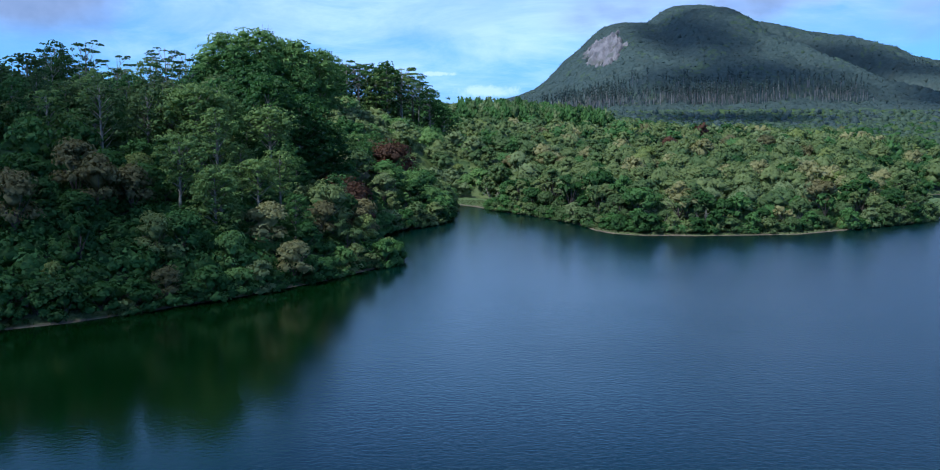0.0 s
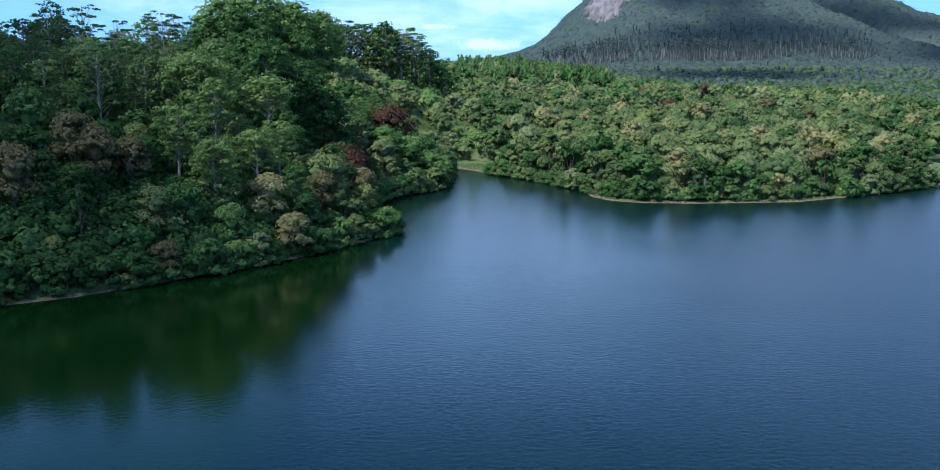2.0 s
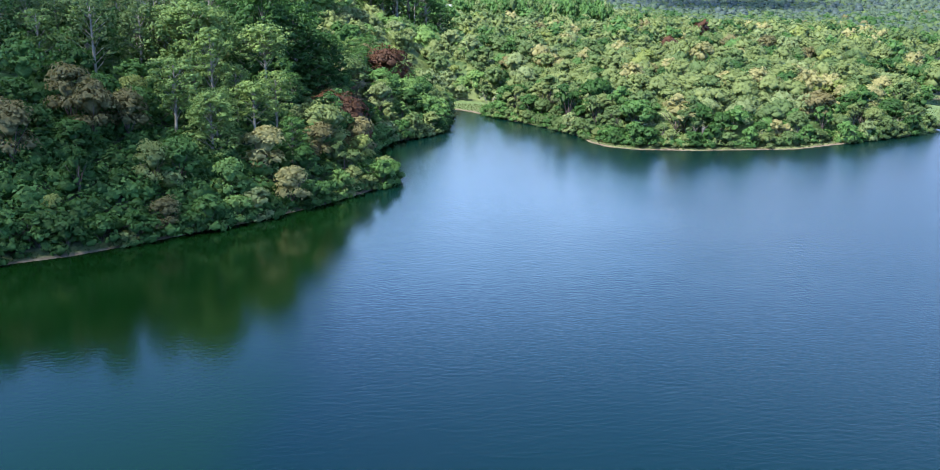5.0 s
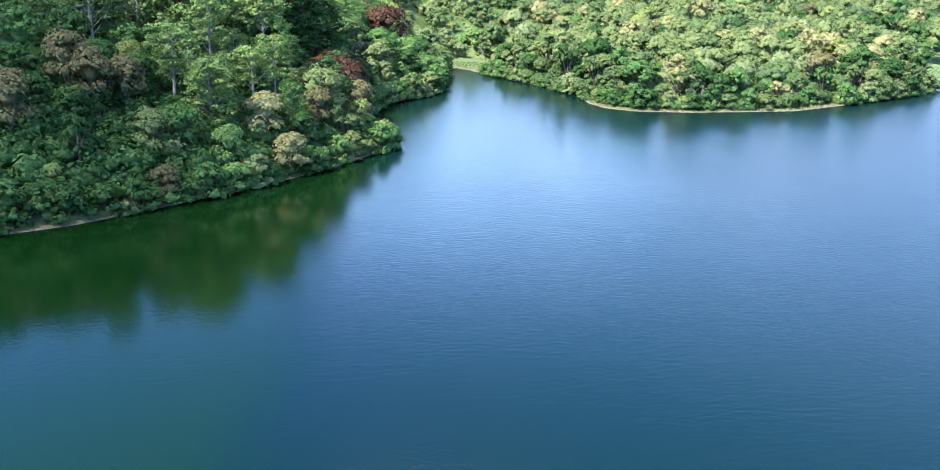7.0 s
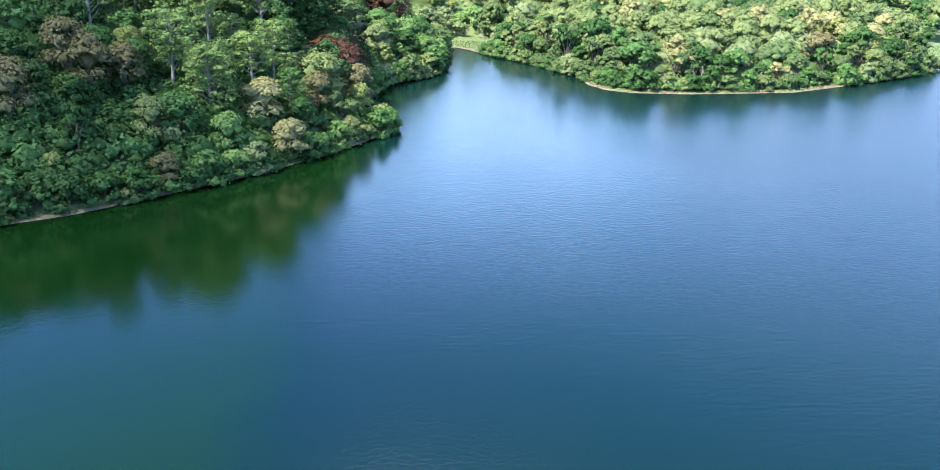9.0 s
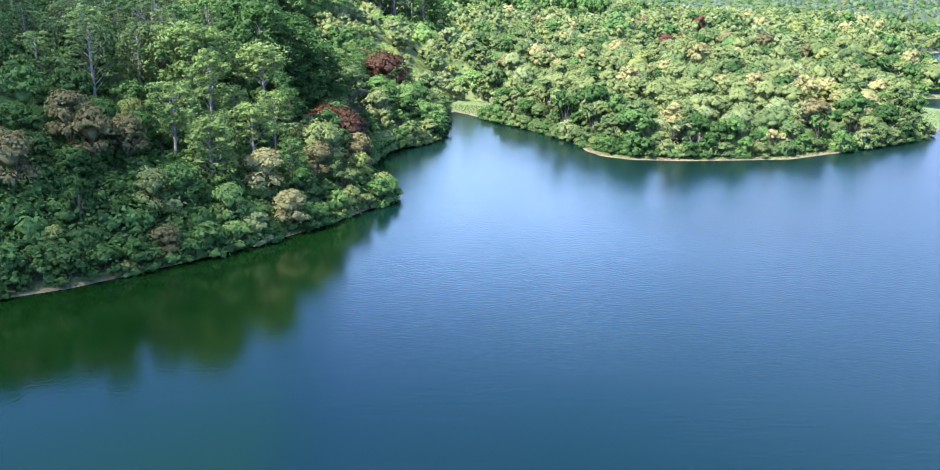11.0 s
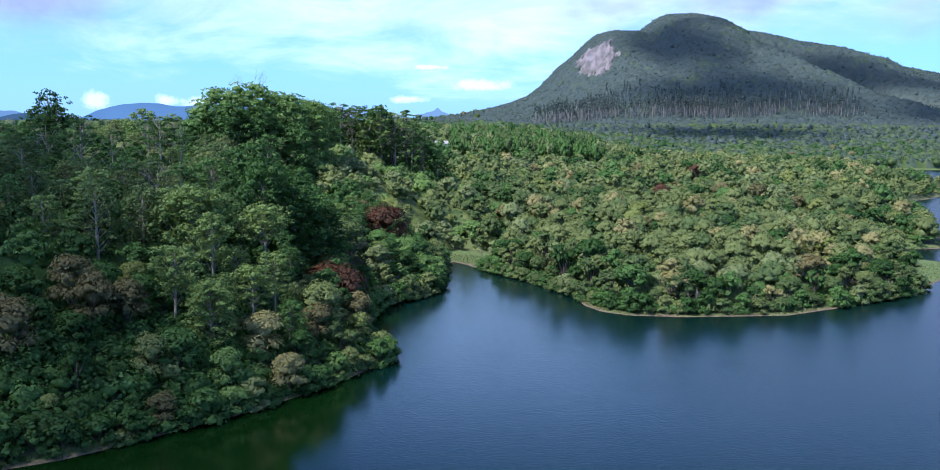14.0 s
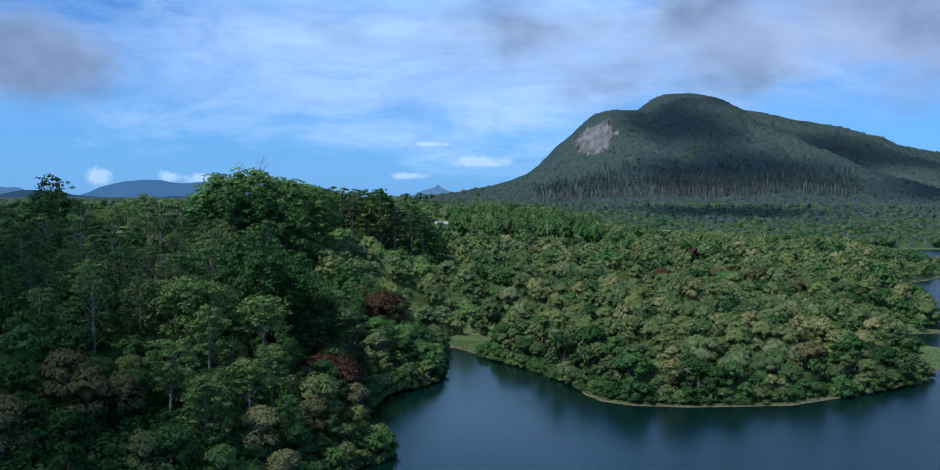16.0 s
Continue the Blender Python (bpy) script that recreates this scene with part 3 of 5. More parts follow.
def build_ground():
    xs = steps((-4900, -900, 400), (-900, -300, 40), (-300, -120, 8), (-120, 240, 3), (240, 480, 8), (480, 1100, 26), (1100, 4900, 300))
    ys = steps((-4900, -400, 500), (-400, 100, 25), (100, 400, 3), (400, 700, 7), (700, 1000, 12), (1000, 1900, 22), (1900, 4950, 180))
    gx, gy = np.meshgrid(xs, ys)
    gz = ground_height(gx.ravel(), gy.ravel())
    v = np.stack([gx.ravel(), gy.ravel(), gz], 1)
    nx, ny = len(xs), len(ys)
    i = (np.arange(ny - 1)[:, None] * nx + np.arange(nx - 1)).ravel()
    f = np.concatenate([np.stack([i, i + 1, i + nx + 1], 1), np.stack([i, i + nx + 1, i + nx], 1)])
    ob = new("ground", mesh_of("ground", v, f, [EARTH], smooth=True))
    return tagged(ob, "grassy banks and dark forest floor rising to a mountain", "ground", kind="structure")


def build_water():
    xs, ys = np.linspace(-950, 950, 77), np.linspace(-420, 990, 57)
    gx, gy = np.meshgrid(xs, ys)
    i = (np.arange(56)[:, None] * 77 + np.arange(76)).ravel()
    f = np.concatenate([np.stack([i, i + 1, i + 78], 1), np.stack([i, i + 78, i + 77], 1)])
    ob = new("lake_water", mesh_of("lake_water", np.stack([gx.ravel(), gy.ravel(), 0 * gx.ravel()], 1), f, [WATER], smooth=True))
    return tagged(ob, "deep blue rippled lake water with green tree reflections", "water", kind="structure")


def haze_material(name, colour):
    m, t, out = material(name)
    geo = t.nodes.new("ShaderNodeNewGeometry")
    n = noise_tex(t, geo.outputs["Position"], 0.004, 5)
    # distance haze is painted as a blue colour that glows by itself
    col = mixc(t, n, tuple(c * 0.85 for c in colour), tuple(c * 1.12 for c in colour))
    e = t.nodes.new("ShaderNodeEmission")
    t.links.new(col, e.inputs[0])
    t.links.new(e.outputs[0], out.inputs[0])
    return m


def far_range(profile, y, depth, colour, label, seed):
    """A range of hills at the end of sight, as a solid ridge."""
    rng = np.random.default_rng(seed)
    px, pz = zip(*profile)
    xs = np.linspace(px[0], px[-1], 120)
    zs = np.interp(xs, px, pz)
    k = np.array([1, 2, 3, 2, 1]) / 9
    zs = np.convolve(np.pad(zs, 2, "edge"), k, "valid") + np.convolve(rng.normal(size=124) * 2.2, k, "valid")
    rows = [np.stack([xs, np.full(120, y + dy), np.where(s, zs * s, -60)], 1) for dy, s in ((-depth, 0), (-depth * 0.5, 0.55), (0, 1.0), (depth, 0))]
    v = np.concatenate(rows)
    i = (np.arange(3)[:, None] * 120 + np.arange(119)).ravel()
    f = np.concatenate([np.stack([i, i + 1, i + 121], 1), np.stack([i, i + 121, i + 120], 1)])
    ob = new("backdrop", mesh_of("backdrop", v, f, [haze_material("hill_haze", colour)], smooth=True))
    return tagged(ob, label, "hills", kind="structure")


build_ground()
build_water()
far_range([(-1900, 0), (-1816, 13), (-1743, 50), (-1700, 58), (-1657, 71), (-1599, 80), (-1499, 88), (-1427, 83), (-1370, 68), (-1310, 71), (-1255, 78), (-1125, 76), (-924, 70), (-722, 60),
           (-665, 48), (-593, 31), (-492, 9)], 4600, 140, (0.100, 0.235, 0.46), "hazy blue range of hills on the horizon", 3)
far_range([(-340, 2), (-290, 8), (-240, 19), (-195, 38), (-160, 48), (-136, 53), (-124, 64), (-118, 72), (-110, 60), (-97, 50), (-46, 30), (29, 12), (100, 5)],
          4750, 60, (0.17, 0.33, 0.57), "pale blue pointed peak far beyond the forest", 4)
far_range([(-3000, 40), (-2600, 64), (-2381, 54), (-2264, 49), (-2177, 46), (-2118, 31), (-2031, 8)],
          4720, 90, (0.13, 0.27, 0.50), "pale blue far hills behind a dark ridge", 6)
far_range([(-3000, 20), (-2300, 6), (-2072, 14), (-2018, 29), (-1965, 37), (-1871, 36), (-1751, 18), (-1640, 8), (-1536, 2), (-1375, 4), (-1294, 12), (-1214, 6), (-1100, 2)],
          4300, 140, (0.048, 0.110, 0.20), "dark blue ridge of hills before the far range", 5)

# ---------------------------------------------------------------- the wood
RNG = np.random.default_rng(11)
LABELS = {
    "deep": "dark green broadleaf tree with a dense domed crown",
    "green": "mid green broadleaf tree with a clumped domed crown",
    "fresh": "fresh green broadleaf tree in full sunlit leaf",
    "olive": "olive green broadleaf tree with a flat-topped crown",
    "lime": "yellow-green broadleaf tree with bright young leaves",
    "cream": "broadleaf tree with a cream-tipped flowering crown",
    "tan": "broadleaf tree with tan and pinkish new leaves",
    "sage": "broadleaf tree with a dull grey-green clumped crown",
    "dull": "broadleaf tree with a dull mid green clumped crown",
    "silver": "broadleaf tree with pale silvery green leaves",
    "russet": "dark red-brown leaved broadleaf tree with a wide crown",
}


SPECIES = {"cream": "flowering_tree", "tan": "flowering_tree", "russet": "red_leaved_tree"}


def lay(me, m):
    """A copy of a mesh with another first material."""
    c = me.copy()
    c.materials[0] = m
    return c


class Kind:
    """One build of a tree: its crown in every leaf colour, its wood, and its size."""

    def __init__(self, name, wood, crown, bark, r, h):
        self.name, self.r, self.h = name, r, h
        self.crown = mesh_of("crown", *crown, [LEAF["green"]])
        self.wood = mesh_of("trunk", *wood, [bark], smooth=True)
        self.crowns = {}

    def plant(self, x, y, cls, label, category, group, scale=1.0, turn=None, dz=0.0, squash=1.0):
        if cls not in self.crowns:
            self.crowns[cls] = lay(self.crown, LEAF[cls])
        z = float(ground_height(np.array([x]), np.array([y]))[0]) + dz
        name = SPECIES.get(cls, self.name) if self.name == "broadleaf_tree" else self.name
        base = tagged(new(name), label, category, group)
        base.matrix_basis = pose(x, y, z, 0, 0, RNG.uniform(0, 360) if turn is None else turn) @ Matrix.Diagonal((scale * RNG.uniform(0.88, 1.16), scale * RNG.uniform(0.88, 1.16), scale * squash, 1))
        part("trunk", self.wood, base)
        part("crown", self.crowns[cls], base)
        return base


def broad_kind(seed, r, h, lobes=16, leaves=50, size=0.60, low=0.30):
    rng = np.random.default_rng(seed)
    z0 = h * rng.uniform(low, low + 0.1)
    return Kind("broadleaf_tree", limbs(rng, h, r, z0, 6, 0.16), dome_crown(rng, r, h, z0, lobes, leaves, size, 0.2 if low > 0.2 else 0.36, (OCT_V, OCT_F), 0.84 if low > 0.2 else 0.70), BARK, r, h)


def uneven_kind(seed, r, h, lobes=14, leaves=48, size=0.60):
    rng = np.random.default_rng(seed)
    z0 = h * rng.uniform(0.22, 0.34)
    return Kind("broadleaf_tree", limbs(rng, h, r, z0, 6, 0.17), twin_crown(rng, r, h, z0, lobes, leaves, size, (OCT_V, OCT_F)), BARK, r, h)


def shrub_kind(seed, r, h, lobes=11, leaves=50, size=0.48):
    rng = np.random.default_rng(seed)
    return Kind("shore_shrub", limbs(rng, h, r, h * 0.2, 5, 0.07, 0.2), dome_crown(rng, r, h, 0.1, lobes, leaves, size, 0.45, (OCT_V, OCT_F)), BARK, r, h)


def gum_kind(seed, h, r, clumps=16, leaves=40, size=0.80, low=0.50, tiers=1.0):
    rng = np.random.default_rng(seed)
    wood, leaf = gum_shape(rng, h, r, clumps, leaves, size, low, tiers)
    return Kind("gum_tree", wood, leaf, PALE, r, h)


def parasol_kind(seed, h, r, limbs_n, pads, leaves, size):
    rng = np.random.default_rng(seed)
    wood, leaf = parasol_shape(rng, h, r, limbs_n, pads, leaves, size)
    return Kind("gum_tree", wood, leaf, PALE, r, h)


SIZES = ((21, 3.2, 7.6), (22, 3.5, 8.4), (23, 2.9, 7.2), (24, 3.8, 9.0), (25, 3.3, 8.0), (26, 4.3, 7.0))
TWINS = ((27, 3.8, 8.6), (28, 3.4, 7.8), (29, 4.2, 9.2), (30, 3.0, 9.6))
FINE = [broad_kind(*k, 19, 64, 0.48, 0.12) for k in SIZES] + [uneven_kind(*k, 15, 66, 0.48) for k in TWINS]
BROAD = [broad_kind(s, r, h) for s, r, h in ((21, 3.2, 7.6), (22, 3.5, 8.4), (23, 2.9, 7.2), (24, 3.8, 9.0), (25, 3.3, 8.0), (26, 4.3, 7.0))] + [uneven_kind(s, r, h) for s, r, h in ((27, 3.8, 8.6), (28, 3.4, 7.8), (29, 4.2, 9.2), (30, 3.0, 9.6))]
SHRUB = [shrub_kind(s, r, h) for s, r, h in ((31, 2.2, 3.6), (32, 2.6, 4.4), (33, 1.8, 2.9), (34, 2.4, 5.0))]
GUM = [gum_kind(41, 21, 5.8, 26, 20, 0.80, low=0.26), gum_kind(42, 24, 6.0, 28, 20, 0.80, low=0.30), gum_kind(43, 19, 5.2, 23, 20, 0.78, low=0.22), gum_kind(44, 26, 5.8, 25, 20, 0.80, low=0.36)]
LACE = [gum_kind(45, 21, 5.8, 26, 46, 0.54), gum_kind(46, 24, 6.0, 28, 46, 0.54), gum_kind(47, 19, 5.2, 24, 46, 0.52, low=0.40), gum_kind(48, 26, 5.8, 26, 46, 0.54, low=0.5)]
FULL = [gum_kind(51, 27, 8.5, 52, 46, 0.72, 0.18), gum_kind(52, 25, 7.5, 48, 46, 0.70, 0.16)]
UMBRELLA = [gum_kind(55, 22, 6.4, 34, 30, 0.52, 0.70), gum_kind(56, 20, 5.6, 30, 30, 0.50, 0.64)]
THIN = [parasol_kind(53, 24, 6.0, 9, 4, 24, 0.50), parasol_kind(54, 22, 5.2, 8, 4, 24, 0.50), parasol_kind(57, 25, 6.6, 12, 4, 26, 0.52)]
TAKEN = []


def free(x, y, gap):
    return all((x - a) ** 2 + (y - b) ** 2 > (gap + g) ** 2 for a, b, g in TAKEN)


def landmark(kind, x, y, cls, label, scale=1.0, category="tree", group="hillside trees", squash=1.0, gap=None):
    kind.plant(x, y, cls, label, category, group, scale, squash=squash)
    TAKEN.append((x, y, kind.r * scale * 0.72 if gap is None else gap))


def jitter(x0, x1, y0, y1, s, rng, wobble=0.38):
    nx, ny = int((x1 - x0) / s), int((y1 - y0) / s)
    gx, gy = np.meshgrid(np.arange(nx), np.arange(ny))
    x = x0 + (gx + 0.5 * (gy % 2) + rng.uniform(-wobble, wobble, gx.shape)) * s
    y = y0 + (gy + rng.uniform(-wobble, wobble, gx.shape)) * s
    return x.ravel(), y.ravel()


def pick(rng, table, x=None, y=None):
    """One of a table of kinds; given a place, kinds gather in patches."""
    names, w = zip(*table)
    if x is not None:
        w = [v * math.exp(1.1 * float(wave(x, y, 15.0, 20 + 3 * CLASSES.index(k)))) for k, v in table]
    return names[rng.choice(len(names), p=np.array(w) / sum(w))]


MIX_HILL = (("deep", 20), ("green", 24), ("dull", 18), ("fresh", 12), ("olive", 6), ("sage", 16), ("silver", 4), ("tan", 2), ("cream", 2))
# for the left of the hill: shade put into the mix as darker leaves
MIX_SHADED = (("deep", 62), ("green", 30), ("olive", 5), ("tan", 3))
MIX_POINT = (("deep", 20), ("green", 20), ("dull", 34), ("sage", 14), ("olive", 4), ("cream", 3), ("silver", 5), ("tan", 1.0), ("russet", 0.2))

TAKEN += [(-139, 314, 7), (-127, 283, 6), (-140, 311, 5), (-136, 306, 5), (-130, 300, 4)]
# trees that stand out on the near hillside
for x, y, cls, s in ((-32, 170.5, "cream", 0.85), (-28.5, 221, "russet", 1.25), (-32.5, 223, "russet", 1.05), (-24.2, 296, "russet", 1.3), (-23.6, 207, "tan", 1.05),
                     (-29.5, 189, "tan", 0.85), (-37.5, 176, "cream", 0.95), (-22, 196.5, "lime", 0.78), (-22.5, 185.5, "olive", 0.6), (-64.5, 165, "tan", 1.1),
                     (-60, 169, "tan", 1.0), (-69, 167, "tan", 1.05), (-73, 152, "tan", 1.0), (-64, 144, "lime", 0.55), (-49, 152, "tan", 0.55),
                     (-41.5, 164, "fresh", 0.95), (-49.5, 163, "green", 1.0), (-53, 159, "olive", 0.9), (-38.5, 243, "cream", 1.15), (-36, 262, "cream", 1.05),
                     (-33, 236, "olive", 1.1), (-62, 178, "lime", 0.9)):
    landmark(FINE[5 if cls == "russet" else int(abs(x * 3)) % 6], x, y, cls, LABELS[cls], s * (1.45 if cls == "russet" else 1.25 if cls in ("tan", "cream") else 1.1))
# the group of tall gums above the shore
for x, y, s, i in ((-42, 200, 0.86, 6), (-61, 196, 0.84, 7), (-52, 198, 0.90, 7), (-54.5, 193, 0.73, 4), (-49, 186, 0.72, 3), (-53.5, 175, 0.82, 2), (-45, 188, 0.60, 0), (-46.5, 176.5, 0.66, 2),
                   (-40.5, 182, 0.66, 0), (-46, 172, 0.55, 5), (-60.5, 200, 0.62, 1), (-38, 191, 0.72, 2)):
    landmark((LACE + FULL + UMBRELLA)[i], x, y, "gum", "tall gum tree with a pale trunk above the shore", s, group="gums above the shore", gap=2.6)
# the great dense trees on the brow, and the tall ones by themselves
def to_height(kind, x, y, top):
    return (top - float(ground_height(np.array([float(x)]), np.array([float(y)]))[0])) / kind.h


for x, y, top, i in ((-84, 337, 60, 0), (-75, 342, 62, 1), (-93, 342, 53, 1), (-64, 347, 58, 0), (-80, 330, 55, 1), (-68, 354, 59, 0), (-56, 360, 56, 1), (-90, 330, 49, 0),
                     (-70, 336, 53, 1), (-60, 340, 48, 0), (-66, 397, 57, 1), (-58, 401, 54, 0), (-72, 392, 56, 0)):
    landmark(FULL[i], x, y, "fresh" if top > 55 else "green", "great dense gum tree with a broad billowing crown", to_height(FULL[i], x, y, top), group="great trees on the brow", gap=2.5)
for x, y, top, i in ((-156, 363, 60, 3), (-150, 358, 55, 1), (-162, 370, 54, 0), (-154, 355, 50, 5), (-147, 364, 51, 0)):
    landmark((GUM + FULL)[i], x, y, "deep", "dark tall tree standing above the wood", to_height((GUM + FULL)[i], x, y, top), group="great trees on the brow", gap=3.0)
for x, y, top, i in ((-116, 352, 53, 0), (-127, 360, 49, 2), (-105, 348, 51, 3)):
    landmark(GUM[i], x, y, "gum", "slender gum tree standing above the wood", to_height(GUM[i], x, y, top), group="great trees on the brow", gap=2.0)
# the dark grove of slender gums
for k in range(34):
    x = -78 + 69 * ((k * 0.618) % 1.0)
    y = 412 + (k * 7) % 34
    top = np.interp(x, (-78, -60, -48, -36, -28, -20, -9), (57, 56.5, 57, 56.5, 54, 47, 36))
    g = float(ground_height(np.array([x]), np.array([float(y)]))[0])
    k2 = (GUM + THIN)[k % 7]
    landmark(k2, x, y, ("green", "deep", "gum", "deep")[k % 4], "slender dark gum tree in a close grove", min(1.35, max(0.6, (top - g - RNG.uniform(0, 3)) / k2.h)), group="grove of slender gums", gap=1.5)
# dense trees in the hollow behind the gums, leaves darkened in place of shade
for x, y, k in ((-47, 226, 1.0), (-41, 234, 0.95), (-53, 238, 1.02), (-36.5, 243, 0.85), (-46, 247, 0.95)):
    landmark(FULL[int(y) % 2], x, y, "deep", "tall tree in a hollow, its shade put into dark green leaves", k, group="great trees on the brow", gap=2.6)
# thin umbrella-shaped trees that stand against the sky
for x, y, top, i in ((-98.5, 250, 51.3, 0), (-90.8, 250, 47.2, 1), (-88, 280, 51.5, 0), (-83, 284, 50, 1), (-92.5, 282, 49, 1), (-108, 250, 49, 2), (-103, 256, 47, 2), (-114, 258, 47, 2)):
    landmark(THIN[i], x, y, "deep", "thin tree with a flat umbrella crown above the wood", to_height(THIN[i], x, y, top), group="great trees on the brow", gap=2.0)

def spit_at(x, y):
    """The low grassy tongue at the end of the wooded point."""
    return 262 < y < 358 and x > np.interp(y, (262, 280, 300, 320, 340, 358), (133, 137, 142, 148, 154, 160))


# shrubs that hang over the water's edge
n = 0
for (ax, ay), (bx, by) in zip(LAKE[1:43], LAKE[2:44]):
    run = math.hypot(bx - ax, by - ay)
    gap = 2.0 if ax < 0 else 2.3
    for k in range(max(1, int(run / gap))):
        t = (k + RNG.uniform(0.2, 0.8)) / max(1, int(run / gap))
        strip = -67 < ax + (bx - ax) * t < -55 or 33 < ax + (bx - ax) * t < 98
        off = (RNG.uniform(1.6, 2.8) if ax < 0 else RNG.uniform(2.2, 4.0)) if strip else RNG.uniform(-0.3, 0.7)
        steep = ay > 215 and ax < 0
        if steep:
            off = RNG.uniform(-0.3, 0.5)
        x = ax + (bx - ax) * t - (by - ay) / run * off
        y = ay + (by - ay) * t + (bx - ax) / run * off
        if math.hypot((x + 0.5) / 7.5, (y - 332) / 22) < 1 or spit_at(x, y) or abs(x) > 0.53 * y + 14 or not free(x, y, 0.4) or float(shore_distance(np.array([x]), np.array([y]))[0]) < -0.5:
            continue
        cls = pick(RNG, MIX_SHADED if x < -46 else MIX_HILL if x < 0 else MIX_POINT, x, y)
        cls = ("green" if x < 0 else "dull") if cls in ("cream", "tan", "russet", "lime") and RNG.random() < 0.7 else cls
        label = "leafy green shrub overhanging the lake shore" if cls in ("deep", "green", "fresh", "dull") else "pale-leaved shrub overhanging the lake shore"
        SHRUB[n % len(SHRUB)].plant(x, y, cls, label, "shrub", "shore shrubs", RNG.uniform(1.1, 1.75) if steep else RNG.uniform(0.75, 1.35), dz=-0.6)
        n += 1

# single trees of the near hillside and of the front of the wooded point
n = 0
for side, (x0, x1, y0, y1), gap, deep in (("hill", (-112, 0, 112, 345), 5.4, 32), ("point", (6, 148, 238, 345), 5.0, 13)):
    xs, ys = jitter(x0, x1, y0, y1, gap, RNG)
    ds = shore_distance(xs, ys)
    for x, y, d in zip(xs, ys, ds):
        lo = 1.6 if y > 215 and x < 0 else 2.4 if not 33 < x < 98 else 4.6
        if not lo < d < deep or not free(x, y, 1.6) or abs(x) > 0.52 * y + 6 or spit_at(x, y) or math.hypot((x + 0.5) / 11.5, (y - 331) / 18) < 1:
            continue
        cls = pick(RNG, MIX_POINT if side == "point" else MIX_SHADED if x < -46 else MIX_HILL, x, y)
        carpet = side == "hill" and x < -38 and y < 175 and d < 17
        if carpet and RNG.random() < 0.45:
            continue
        # trees around the hollow take the dark leaf in place of shade
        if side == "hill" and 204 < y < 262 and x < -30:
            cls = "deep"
        k = (FINE if side == "hill" else BROAD)[(n * 7 + int(abs(x) * 3)) % len(BROAD)]
        if side == "hill" and d > 7 and not carpet and not (x > -34 and 186 < y < 222) and RNG.random() < 0.24:
            k = LACE[n % 3]
            # left of x = -46 the darker leaf stands in for shade
            k.plant(x, y, "deep" if x < -46 else "gum" if n % 2 else "green", "young gum tree with thin clumped foliage on the hillside", "tree", "hillside trees", RNG.uniform(0.40, 0.60))
            n += 1
            TAKEN.append((x, y, 1.2))
            continue
        k.plant(x, y, cls, LABELS[cls], "tree", "hillside trees" if side == "hill" else "trees of the wooded point",
                RNG.choice((0.62, 0.85, 1.0, 1.15, 1.4)) * RNG.uniform(0.92, 1.1) * (0.85 if d < 9 else 1.0) * (0.66 if carpet else 1.0), squash=RNG.uniform(0.9, 1.1))
        n += 1
        TAKEN.append((x, y, 1.2))

# tall gums on the hill
n = 0
xs, ys = jitter(-200, -8, 184, 440, 10.0, RNG)
ds = shore_distance(xs, ys)
for x, y, d in zip(xs, ys, ds):
    if d < (36 if y < 262 else 52) or (y > 300 and n % 2 and RNG.random() < 0.4) or (abs(x + 0.44 * y) < 4 and 268 < y < 320) or not free(x, y, 2.2) or abs(x) > 0.52 * y + 6 or x > np.interp(y, (200, 330, 400, 480), (-60, -62, -70, -80)):
        continue
    GUM[n % len(GUM)].plant(x, y, ("green", "dull", "gum", "dull", "sage")[n % 5], "tall gum tree with a pale trunk and flat leaf clumps", "tree", "gum trees on the hill",
                            max(9.0, min(RNG.uniform(37, 42) if -0.45 < x / y < -0.28 and y < 330 else RNG.uniform(43, 49) if y > 240 else 60, 30 + (0.040 if n % 7 else 0.058) * math.hypot(x, y) + RNG.uniform(-2, 2)) - float(ground_height(np.array([x]), np.array([y]))[0])) / GUM[n % len(GUM)].h)
    TAKEN.append((x, y, 1.5))
    n += 1


# ---- woods that nobody could count
def stamp(shapes, xs, ys, zs, scales, classes, rng, squash=(0.9, 1.12)):
    """Many trees in one mesh: shapes are (v, f) or (v, f, wood faces)."""
    vs, fs, ms, n = [], [], [], 0
    for x, y, z, s, c in zip(xs, ys, zs, scales, classes):
        v, f, wood = shapes[rng.integers(len(shapes))]
        a = rng.uniform(0, 2 * math.pi)
        ca, sa = math.cos(a) * s, math.sin(a) * s
        q = rng.uniform(*squash) * s
        vs.append(np.stack([v[:, 0] * ca - v[:, 1] * sa + x, v[:, 0] * sa + v[:, 1] * ca + y, v[:, 2] * q + z,
                            (v[:, 3] * ca - v[:, 4] * sa) / s, (v[:, 3] * sa + v[:, 4] * ca) / s, v[:, 5]], 1))
        fs.append(f + n)
        ms.append(np.where(wood, len(CLASSES), CLASSES.index(c)))
        n += len(v)
    return np.concatenate(vs), np.concatenate(fs), np.concatenate(ms)


def wood_of(name, label, shapes, xs, ys, scales, classes, seed, sink=0.0, squash=(0.9, 1.12)):
    rng = np.random.default_rng(seed)
    zs = ground_height(xs, ys) - sink
    v, f, m = stamp(shapes, xs, ys, zs, scales, classes, rng, squash)
    ob = new(name, mesh_of(name, v, f, [LEAF[c] for c in CLASSES] + [STEM], m))
    return tagged(ob, label, "forest", kind="stuff")


